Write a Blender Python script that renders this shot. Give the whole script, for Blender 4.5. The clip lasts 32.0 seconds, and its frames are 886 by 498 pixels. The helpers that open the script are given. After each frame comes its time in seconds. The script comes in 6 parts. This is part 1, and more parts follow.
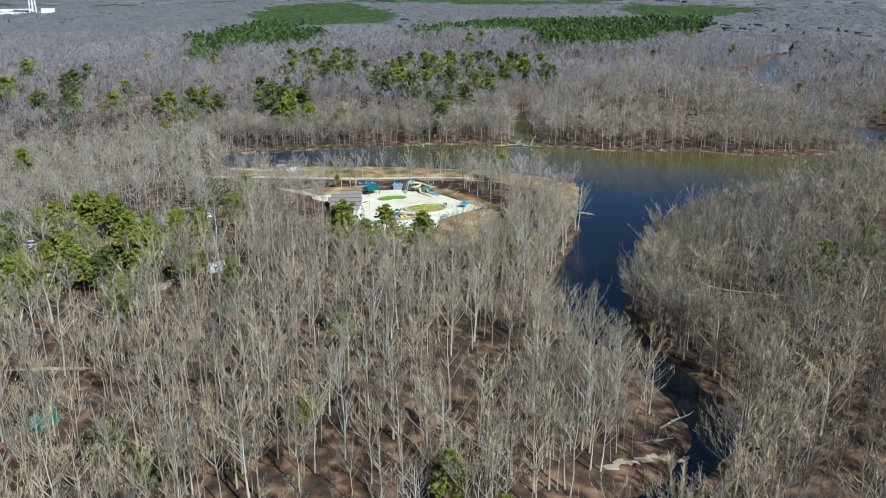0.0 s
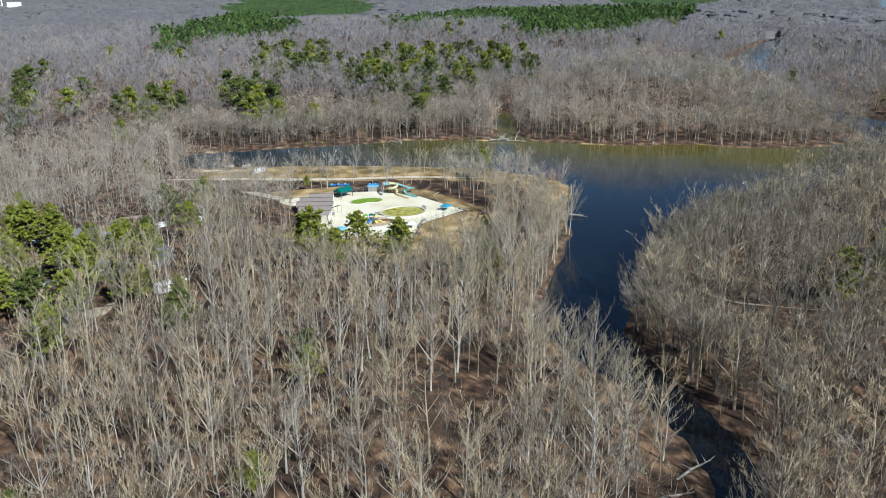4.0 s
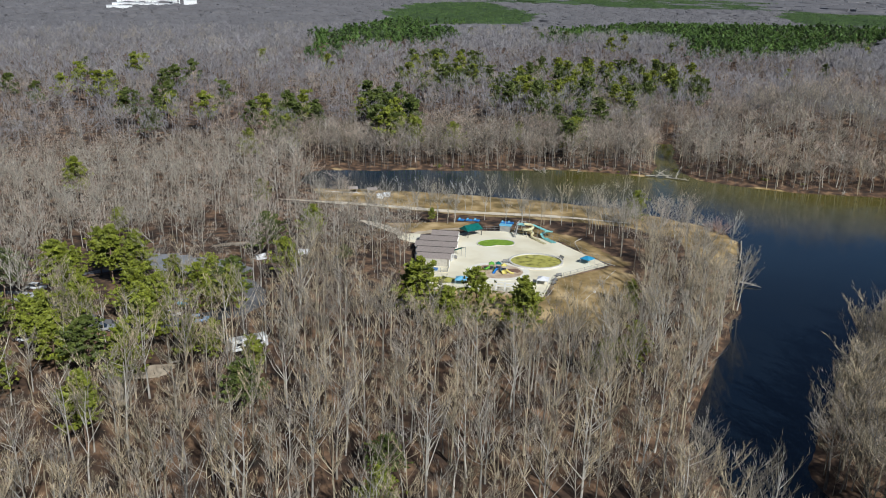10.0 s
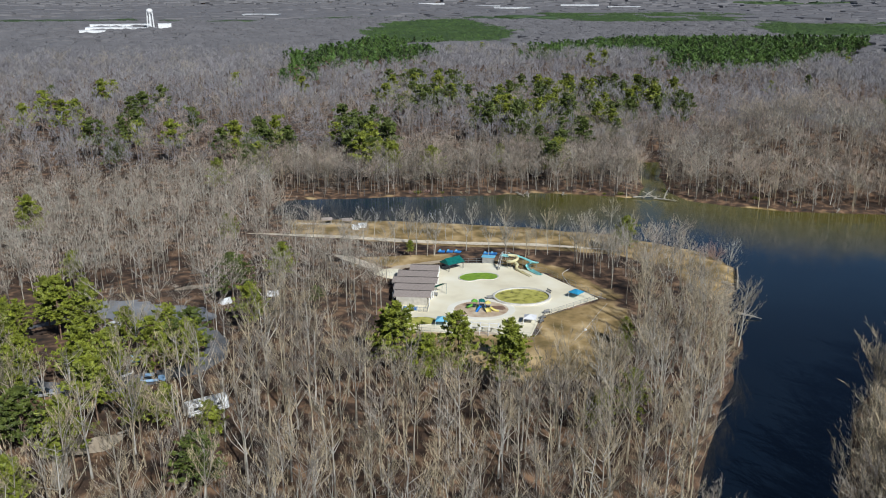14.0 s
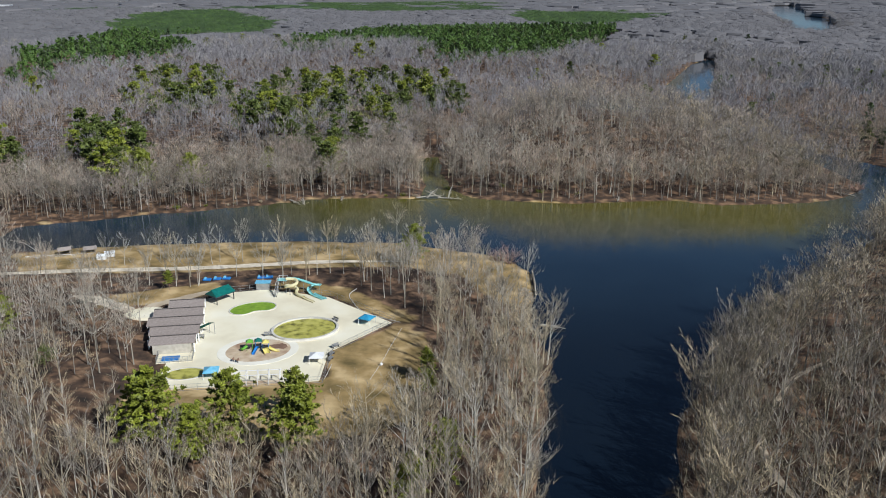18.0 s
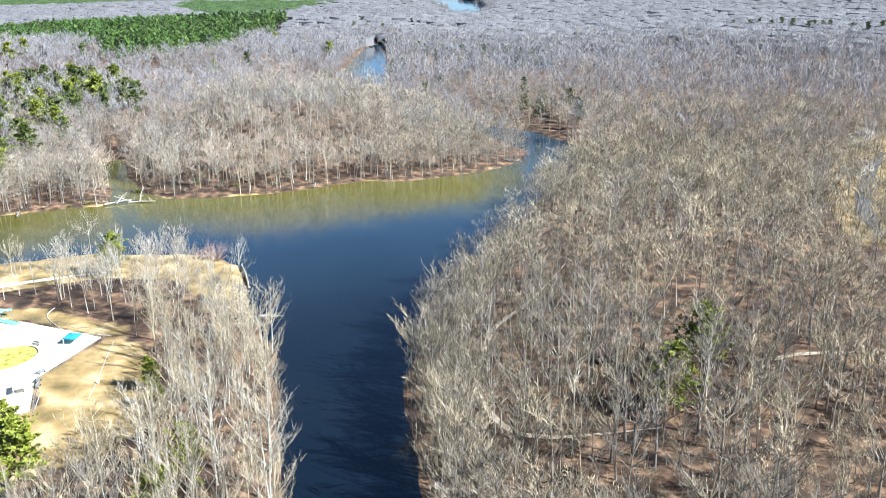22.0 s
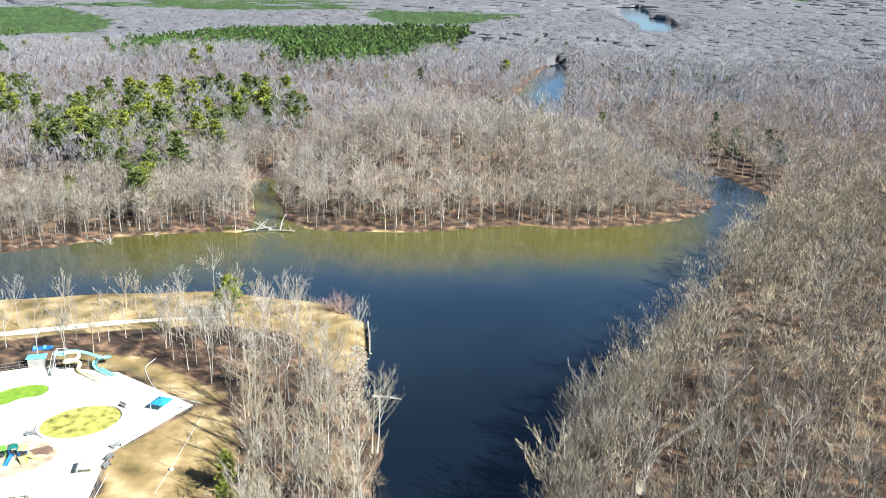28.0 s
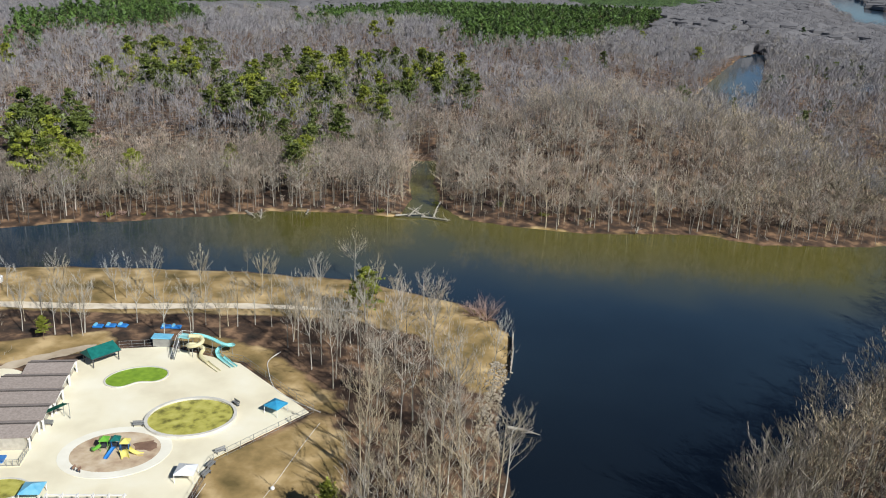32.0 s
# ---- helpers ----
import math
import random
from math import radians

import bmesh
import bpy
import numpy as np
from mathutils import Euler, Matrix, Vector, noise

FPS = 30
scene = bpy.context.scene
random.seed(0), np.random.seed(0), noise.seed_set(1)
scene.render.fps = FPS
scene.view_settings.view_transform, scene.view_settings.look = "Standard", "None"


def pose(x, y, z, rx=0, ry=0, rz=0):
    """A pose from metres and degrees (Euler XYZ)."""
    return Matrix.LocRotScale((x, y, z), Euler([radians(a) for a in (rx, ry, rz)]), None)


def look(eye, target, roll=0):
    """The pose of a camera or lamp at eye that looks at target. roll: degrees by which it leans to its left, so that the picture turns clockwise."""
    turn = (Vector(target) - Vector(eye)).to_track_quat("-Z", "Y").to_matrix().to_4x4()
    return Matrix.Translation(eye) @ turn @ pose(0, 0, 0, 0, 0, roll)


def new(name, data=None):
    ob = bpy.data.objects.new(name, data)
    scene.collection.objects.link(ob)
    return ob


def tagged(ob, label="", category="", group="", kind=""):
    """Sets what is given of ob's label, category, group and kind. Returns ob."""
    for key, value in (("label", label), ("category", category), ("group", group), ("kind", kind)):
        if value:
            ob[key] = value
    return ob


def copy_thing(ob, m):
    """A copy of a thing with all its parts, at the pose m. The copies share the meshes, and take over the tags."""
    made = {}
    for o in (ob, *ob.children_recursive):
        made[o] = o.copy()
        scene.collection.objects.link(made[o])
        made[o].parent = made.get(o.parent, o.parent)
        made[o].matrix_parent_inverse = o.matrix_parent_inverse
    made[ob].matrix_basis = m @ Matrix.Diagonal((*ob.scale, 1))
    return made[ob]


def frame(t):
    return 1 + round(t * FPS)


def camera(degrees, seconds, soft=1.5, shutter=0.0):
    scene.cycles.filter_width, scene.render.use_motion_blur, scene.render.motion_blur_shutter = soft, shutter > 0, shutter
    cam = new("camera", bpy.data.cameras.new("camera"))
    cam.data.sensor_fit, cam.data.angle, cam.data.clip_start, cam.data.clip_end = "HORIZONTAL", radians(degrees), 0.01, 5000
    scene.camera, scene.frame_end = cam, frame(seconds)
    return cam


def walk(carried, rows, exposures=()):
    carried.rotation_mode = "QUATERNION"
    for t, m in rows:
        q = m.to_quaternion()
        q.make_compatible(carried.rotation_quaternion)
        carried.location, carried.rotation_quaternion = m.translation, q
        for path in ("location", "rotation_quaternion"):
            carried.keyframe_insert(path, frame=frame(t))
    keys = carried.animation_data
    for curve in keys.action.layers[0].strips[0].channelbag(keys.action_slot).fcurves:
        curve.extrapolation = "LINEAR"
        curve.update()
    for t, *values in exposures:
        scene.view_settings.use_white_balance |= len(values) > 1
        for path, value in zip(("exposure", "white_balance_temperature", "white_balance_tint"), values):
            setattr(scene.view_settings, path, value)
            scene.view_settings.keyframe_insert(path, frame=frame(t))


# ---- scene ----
cam = camera(55.2, 32.0, soft=1.0)


# The flight: seconds, eye in metres, heading to the left of +y, pitch and roll in degrees.
ROWS = [
    (0.0, 31.44, -339.70, 82.70, 14.312, -18.024, 0.151), (0.5, 30.94, -338.07, 82.36, 13.794, -18.023, 0.101),
    (1.0, 30.26, -336.35, 81.92, 13.292, -18.006, 0.003), (1.5, 30.04, -334.52, 81.41, 12.956, -17.917, -0.099),
    (2.0, 29.50, -331.94, 81.34, 12.811, -17.845, -0.134), (2.5, 28.93, -328.55, 80.86, 12.716, -17.875, -0.144),
    (4.5, 25.18, -308.91, 79.61, 13.340, -18.869, -0.295), (5.0, 23.90, -302.92, 79.66, 13.753, -19.091, 0.136),
    (5.5, 22.97, -297.42, 79.86, 15.209, -19.092, 0.627), (6.0, 22.06, -291.66, 79.87, 18.148, -18.967, 0.916),
    (6.5, 20.52, -286.25, 80.02, 22.089, -18.830, 0.887), (7.0, 19.92, -282.12, 80.16, 26.770, -18.757, 0.721),
    (7.5, 19.37, -279.82, 80.43, 30.374, -18.604, 0.161), (8.0, 17.54, -280.75, 79.26, 35.725, -18.360, -1.243),
    (8.5, 18.61, -280.11, 78.96, 35.175, -17.978, -0.628), (9.0, 19.22, -276.69, 79.29, 30.368, -17.866, 0.506),
    (9.5, 18.84, -274.26, 79.32, 26.238, -17.929, 1.099), (10.0, 18.04, -274.12, 79.38, 23.318, -18.083, 1.302),
    (10.5, 17.61, -272.44, 79.43, 21.503, -18.288, 1.007), (11.0, 17.15, -271.17, 79.80, 20.688, -18.320, 0.750),
    (11.5, 16.59, -269.99, 79.96, 20.797, -18.174, 0.681), (12.0, 16.00, -268.67, 79.94, 21.039, -17.958, 0.534),
    (12.5, 15.30, -267.02, 79.93, 21.259, -17.762, 0.486), (13.0, 14.67, -264.75, 79.82, 21.475, -17.495, 0.310),
    (13.5, 13.90, -262.19, 79.72, 21.640, -17.256, 0.317), (14.0, 12.98, -258.56, 80.00, 22.245, -17.015, 0.095),
    (14.5, 11.57, -254.65, 79.97, 22.898, -16.853, 0.173), (16.5, 5.90, -240.65, 80.45, 24.914, -16.346, 0.358),
    (17.0, 4.88, -234.14, 79.87, 22.447, -16.450, 0.513), (17.5, 5.16, -230.16, 79.52, 16.095, -16.947, 0.282),
    (18.0, 5.21, -229.98, 78.80, 6.851, -17.613, 0.264), (18.5, 4.50, -230.54, 79.00, -0.175, -18.761, -0.124),
    (19.0, 4.04, -229.14, 78.12, -4.985, -19.588, -0.950), (19.5, 3.97, -229.20, 78.20, -9.306, -20.239, -1.238),
    (20.0, 2.58, -232.42, 78.72, -12.644, -20.048, -0.383), (20.5, 1.39, -236.14, 79.45, -14.151, -19.333, 0.059),
    (21.0, 1.31, -236.81, 79.76, -14.399, -18.815, -0.009), (21.5, 1.56, -236.14, 79.91, -14.466, -18.520, -0.224),
    (22.0, 2.01, -235.10, 80.02, -14.443, -18.404, -0.339), (22.5, 2.38, -233.49, 80.03, -14.349, -18.439, -0.400),
    (23.0, 3.17, -231.50, 80.02, -14.076, -18.470, -0.548), (23.5, 3.73, -228.91, 80.00, -13.793, -18.487, -0.594),
    (24.0, 4.29, -226.28, 80.00, -13.484, -18.463, -0.566), (24.5, 4.85, -223.68, 80.00, -13.111, -18.294, -0.298),
    (25.0, 5.01, -221.81, 80.53, -12.146, -18.018, 0.226), (25.5, 5.19, -219.79, 80.60, -10.621, -17.684, 0.458),
    (26.0, 6.42, -215.96, 80.07, -8.698, -17.376, 0.023), (26.5, 7.99, -210.49, 80.07, -6.839, -17.271, 0.102),
    (28.5, 14.07, -194.27, 82.30, -1.743, -17.905, 1.505), (29.0, 14.80, -190.43, 81.98, -1.257, -18.318, 1.871),
    (29.5, 15.15, -186.70, 81.39, -0.786, -18.935, 1.896), (30.0, 14.79, -182.92, 80.74, -0.381, -19.563, 1.854),
    (30.5, 14.56, -178.91, 80.06, 0.523, -20.087, 1.624), (31.0, 14.32, -174.84, 79.37, 2.738, -20.148, 1.500),
    (31.5, 15.26, -173.78, 80.24, 5.931, -19.930, 1.934), (32.0, 14.57, -174.26, 79.85, 9.219, -19.275, 2.602),
]


def aimed(x, y, z, yaw, pitch, roll):
    a, p = radians(yaw), radians(pitch)
    ahead = Vector((-math.sin(a) * math.cos(p), math.cos(a) * math.cos(p), math.sin(p)))
    eye = Vector((x, y, z))
    return look(eye, eye + ahead * 10, roll)


# Seconds, stops, kelvin and tint of the camera's own settings.
EXPOSURES = [(0.0, 0.22, 5540, 4), (2.5, 0.25, 5640, 5), (4.5, 0.28, 5800, 5), (6.0, 0.10, 5960, 6), (8.0, 0.08, 6030, 8), (9.0, -0.08, 6000, 8), (13.0, -0.07, 5950, 8), (17.0, -0.12, 5910, 8), (18.0, -0.01, 5890, 8), (19.0, 0.50, 5820, 7), (20.0, 0.90, 5750, 7), (21.0, 1.36, 5700, 5),
             (22.0, 1.62, 5690, 5), (26.5, 1.48, 5740, 5), (28.5, 1.20, 5970, 6), (29.5, 0.98, 6050, 7), (30.0, 0.88, 6100, 7), (31.0, 0.66, 6150, 7), (32.0, 0.18, 6200, 8)]
walk(cam, [(t, aimed(*row)) for t, *row in ROWS], EXPOSURES)

# ---- light: a clear winter morning, sun in the south-east ----
SUN_DIR = Vector((0.78, -0.62, 0.0)).normalized()
SUN_ELEV = radians(37)
world = bpy.data.worlds.new("sky")
scene.world = world
world.use_nodes = True
wn = world.node_tree.nodes
sky = wn.new("ShaderNodeTexSky")
sky.sky_type = "NISHITA"
sky.sun_disc = False
sky.sun_elevation = SUN_ELEV
sky.sun_rotation = math.atan2(SUN_DIR.x, SUN_DIR.y)
sky.altitude = 3000
sky.air_density, sky.dust_density, sky.ozone_density = 1.0, 0.3, 3.0
world.node_tree.links.new(sky.outputs[0], wn["Background"].inputs[0])
wn["Background"].inputs[1].default_value = 0.05
sun_data = bpy.data.lights.new("sun", "SUN")
sun_data.energy, sun_data.angle, sun_data.color = 5.0, radians(0.55), (1.0, 0.975, 0.93)
sun = new("sun", sun_data)
sun_up = Vector((SUN_DIR.x * math.cos(SUN_ELEV), SUN_DIR.y * math.cos(SUN_ELEV), math.sin(SUN_ELEV)))
sun.matrix_world = look(sun_up * 900, (0, 0, 0))


# ---- materials ----
def material(name, colours, scale=1.0, rough=0.85, bump=0.0, bump_scale=None, metal=0.0, detail=6.0, vary=0.0, island=0.0):
    """A noise-mottled surface. colours: two or three linear colours, from the darker to the lighter; scale: features per metre."""
    m = bpy.data.materials.new(name)
    m.use_nodes = True
    nt = m.node_tree
    n, l = nt.nodes, nt.links
    bsdf = n["Principled BSDF"]
    co = n.new("ShaderNodeNewGeometry")
    tex = n.new("ShaderNodeTexNoise")
    tex.inputs["Scale"].default_value, tex.inputs["Detail"].default_value = scale, detail
    l.new(co.outputs["Position"], tex.inputs["Vector"])
    ramp = n.new("ShaderNodeValToRGB")
    ramp.color_ramp.elements[0].position, ramp.color_ramp.elements[1].position = 0.3, 0.7
    ramp.color_ramp.elements[0].color = (*colours[0], 1)
    ramp.color_ramp.elements[1].color = (*colours[-1], 1)
    if len(colours) == 3:
        e = ramp.color_ramp.elements.new(0.5)
        e.color = (*colours[1], 1)
    l.new(tex.outputs["Fac"], ramp.inputs["Fac"])
    last = ramp.outputs["Color"]
    if vary or island:
        hsv = n.new("ShaderNodeHueSaturation")
        rnd = n.new("ShaderNodeMapRange")
        amount = vary or island
        rnd.inputs["To Min"].default_value, rnd.inputs["To Max"].default_value = 1 - amount, 1 + amount
        if vary:
            l.new(n.new("ShaderNodeObjectInfo").outputs["Random"], rnd.inputs["Value"])
        else:
            l.new(co.outputs["Random Per Island"], rnd.inputs["Value"])
        l.new(rnd.outputs["Result"], hsv.inputs["Value"])
        l.new(last, hsv.inputs["Color"])
        last = hsv.outputs["Color"]
    l.new(last, bsdf.inputs["Base Color"])
    bsdf.inputs["Roughness"].default_value, bsdf.inputs["Metallic"].default_value = rough, metal
    if bump:
        b = n.new("ShaderNodeBump")
        t2 = n.new("ShaderNodeTexNoise")
        t2.inputs["Scale"].default_value = bump_scale or scale * 6
        l.new(co.outputs["Position"], t2.inputs["Vector"])
        b.inputs["Strength"].default_value, b.inputs["Distance"].default_value = bump, 0.1
        l.new(t2.outputs["Fac"], b.inputs["Height"])
        l.new(b.outputs["Normal"], bsdf.inputs["Normal"])
    return m


BARK = [
    material("bark_grey", [(0.235, 0.209, 0.166), (0.41, 0.369, 0.298)], 0.25, island=0.3),
    material("bark_tan", [(0.275, 0.228, 0.153), (0.47, 0.395, 0.272)], 0.25, island=0.3),
    material("bark_brown", [(0.137, 0.115, 0.092), (0.245, 0.208, 0.172)], 0.25, island=0.3),
    material("bark_pale", [(0.33, 0.305, 0.26), (0.50, 0.465, 0.40)], 0.4, island=0.3),
    material("bark_dark", [(0.07, 0.063, 0.057), (0.13, 0.118, 0.107)], 0.25, island=0.4),
]
BARK += [
    material("twigs_grey", [(0.225, 0.190, 0.146), (0.40, 0.345, 0.272)], 0.25, island=0.5),
    material("twigs_tan", [(0.30, 0.236, 0.146), (0.53, 0.43, 0.278)], 0.25, island=0.5),
]
# Olive twigs, lowered in value for the dim light of the eastern woods.
BARK.append(material("twigs_olive", [(0.120, 0.098, 0.062), (0.22, 0.185, 0.122)], 0.25, island=0.5))
BARK.insert(7, material("twigs_bank", [(0.31, 0.242, 0.185), (0.48, 0.385, 0.30)], 0.25, island=0.22))
# Cooler, greyer twigs for the far woods: distance haze put into the colour.
FAR_HAZED_BARK = [
    material("hazed_twigs_grey", [(0.205, 0.193, 0.190), (0.30, 0.284, 0.280)], 0.02, island=0.15),
    material("hazed_twigs_mauve", [(0.185, 0.171, 0.177), (0.265, 0.248, 0.256)], 0.02, island=0.15),
    material("hazed_twigs_tan", [(0.235, 0.205, 0.172), (0.33, 0.292, 0.25)], 0.02, island=0.15),
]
# Far clumps carry the same haze tint, a little darker.
CLUMP_HAZED_BARK = [
    material("hazed_clump_grey", [(0.132, 0.125, 0.127), (0.182, 0.174, 0.177)], 0.01, island=0.15),
    material("hazed_clump_mauve", [(0.120, 0.111, 0.114), (0.165, 0.154, 0.158)], 0.01, island=0.15),
]
# Clump domes: crown shade and haze mixed into one even tone.
FAR_MASS = material("far_shaded_branches", [(0.128, 0.120, 0.121), (0.172, 0.163, 0.165)], 0.02)
PINE_BARK = material("pine_bark", [(0.16, 0.10, 0.07), (0.28, 0.19, 0.13)], 1.5, bump=0.4)
NEEDLES = [
    material("needles_bright", [(0.112, 0.132, 0.013), (0.265, 0.290, 0.028)], 0.5, 0.6, island=0.35),
    material("needles_deep", [(0.055, 0.075, 0.013), (0.125, 0.152, 0.025)], 0.5, 0.6, island=0.35),
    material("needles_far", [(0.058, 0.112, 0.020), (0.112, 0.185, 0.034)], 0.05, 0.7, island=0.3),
    # Darker copy of the far needles, with shade put into its colour.
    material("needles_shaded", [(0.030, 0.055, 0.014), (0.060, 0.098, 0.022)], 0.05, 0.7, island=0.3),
]
SHRUB = material("shrub_twigs", [(0.27, 0.175, 0.14), (0.42, 0.29, 0.235)], 0.6, island=0.2)
CONCRETE = material("pale_concrete", [(0.71, 0.63, 0.45), (0.82, 0.745, 0.55), (0.87, 0.81, 0.64)], 0.12, 0.9, 0.15, 4)
PALE_RING = material("worn_pale_concrete", [(0.78, 0.73, 0.60), (0.88, 0.84, 0.72)], 0.3, 0.9)
KERB = material("kerb_concrete", [(0.54, 0.51, 0.45), (0.69, 0.66, 0.59)], 0.6, 0.9)
SAND = material("play_sand", [(0.34, 0.22, 0.14), (0.56, 0.43, 0.29), (0.68, 0.58, 0.44)], 0.35, 0.95, 0.2, 5)
BLOCK = material("beige_block", [(0.40, 0.365, 0.30), (0.54, 0.50, 0.42)], 1.2, 0.85, 0.2, 6)
MULCH = material("dark_mulch", [(0.16, 0.09, 0.06), (0.28, 0.17, 0.11)], 0.8, 0.95)
ALGAE_GREEN = material("green_algae", [(0.15, 0.26, 0.018), (0.28, 0.42, 0.035)], 0.7, 0.55)
ALGAE_OLIVE = material("olive_pool_floor", [(0.13, 0.122, 0.024), (0.45, 0.415, 0.085), (0.56, 0.52, 0.14)], 0.55, 0.5, detail=9)
SHINGLE = material("brown_shingles", [(0.25, 0.205, 0.18), (0.36, 0.305, 0.27)], 2.5, 0.9, 0.3, 8, vary=0.08)
RIDGE = material("dark_ridge", [(0.06, 0.05, 0.045), (0.1, 0.085, 0.075)], 2)
WHITE = material("white_paint", [(0.72, 0.71, 0.68), (0.82, 0.81, 0.79)], 0.8, 0.6)
GREY_METAL = material("grey_metal", [(0.3, 0.3, 0.3), (0.45, 0.45, 0.44)], 1, 0.45, metal=0.6)
TEAL_ROOF = material("teal_roof", [(0.005, 0.10, 0.085), (0.012, 0.16, 0.135)], 1.5, 0.45)
GREEN_CLOTH = material("green_cloth", [(0.01, 0.12, 0.08), (0.02, 0.18, 0.12)], 1.5, 0.7)
BLUE_CLOTH = material("blue_cloth", [(0.02, 0.22, 0.42), (0.05, 0.34, 0.55)], 0.8, 0.7)
SKY_CLOTH = material("pale_blue_cloth", [(0.12, 0.42, 0.62), (0.25, 0.55, 0.72)], 0.8, 0.7)
WHITE_CLOTH = material("white_cloth", [(0.68, 0.68, 0.68), (0.8, 0.8, 0.8)], 0.8, 0.7)
AQUA = material("aqua_plastic", [(0.22, 0.55, 0.55), (0.34, 0.68, 0.66)], 0.7, 0.35)
YELLOW = material("yellow_plastic", [(0.62, 0.52, 0.10), (0.75, 0.66, 0.22)], 0.7, 0.35)
CREAM = material("cream_plastic", [(0.62, 0.55, 0.30), (0.74, 0.68, 0.44)], 0.7, 0.35)
BLUE = material("blue_plastic", [(0.02, 0.13, 0.42), (0.04, 0.22, 0.55)], 0.7, 0.35)
GREEN = material("green_plastic", [(0.10, 0.32, 0.03), (0.2, 0.45, 0.06)], 0.7, 0.35)
DARK = material("dark_steel", [(0.03, 0.03, 0.035), (0.07, 0.07, 0.075)], 1, 0.5)
WOOD = material("weathered_boards", [(0.33, 0.28, 0.22), (0.5, 0.44, 0.36)], 1.5, 0.85, vary=0.15)
DEADWOOD = material("bleached_deadwood", [(0.28, 0.25, 0.205), (0.42, 0.385, 0.325)], 0.8, 0.85)
ASPHALT = material("worn_asphalt", [(0.10, 0.10, 0.105), (0.17, 0.17, 0.175)], 0.3, 0.9)
GREY_LOT = material("pale_worn_asphalt", [(0.20, 0.205, 0.215), (0.30, 0.305, 0.315)], 0.25, 0.9, 0.1, 5)
PATH = material("pale_path_dust", [(0.62, 0.52, 0.38), (0.80, 0.70, 0.55)], 0.5, 0.95)
DIRT = material("packed_dirt", [(0.36, 0.28, 0.19), (0.52, 0.43, 0.32)], 0.3, 0.95)
STONE = material("pale_rubble", [(0.21, 0.172, 0.12), (0.37, 0.315, 0.235)], 0.9, 0.95, 0.3, 4, vary=0.25)
GLASS_DARK = material("tinted_glass", [(0.015, 0.018, 0.02), (0.03, 0.034, 0.04)], 1, 0.08)
CAR_PAINTS = {
    "white": material("white_car_paint", [(0.70, 0.70, 0.70), (0.8, 0.8, 0.8)], 0.5, 0.25),
    "black": material("black_car_paint", [(0.015, 0.015, 0.017), (0.03, 0.03, 0.034)], 0.5, 0.25),
    "blue": material("light_blue_car_paint", [(0.25, 0.42, 0.65), (0.35, 0.52, 0.72)], 0.5, 0.25),
    "maroon": material("maroon_car_paint", [(0.12, 0.02, 0.02), (0.18, 0.035, 0.03)], 0.5, 0.25),
    "silver": material("silver_car_paint", [(0.40, 0.41, 0.43), (0.52, 0.53, 0.55)], 0.5, 0.3, metal=0.4),
}
TYRE = material("tyre_rubber", [(0.02, 0.02, 0.02), (0.04, 0.04, 0.04)], 2, 0.9)


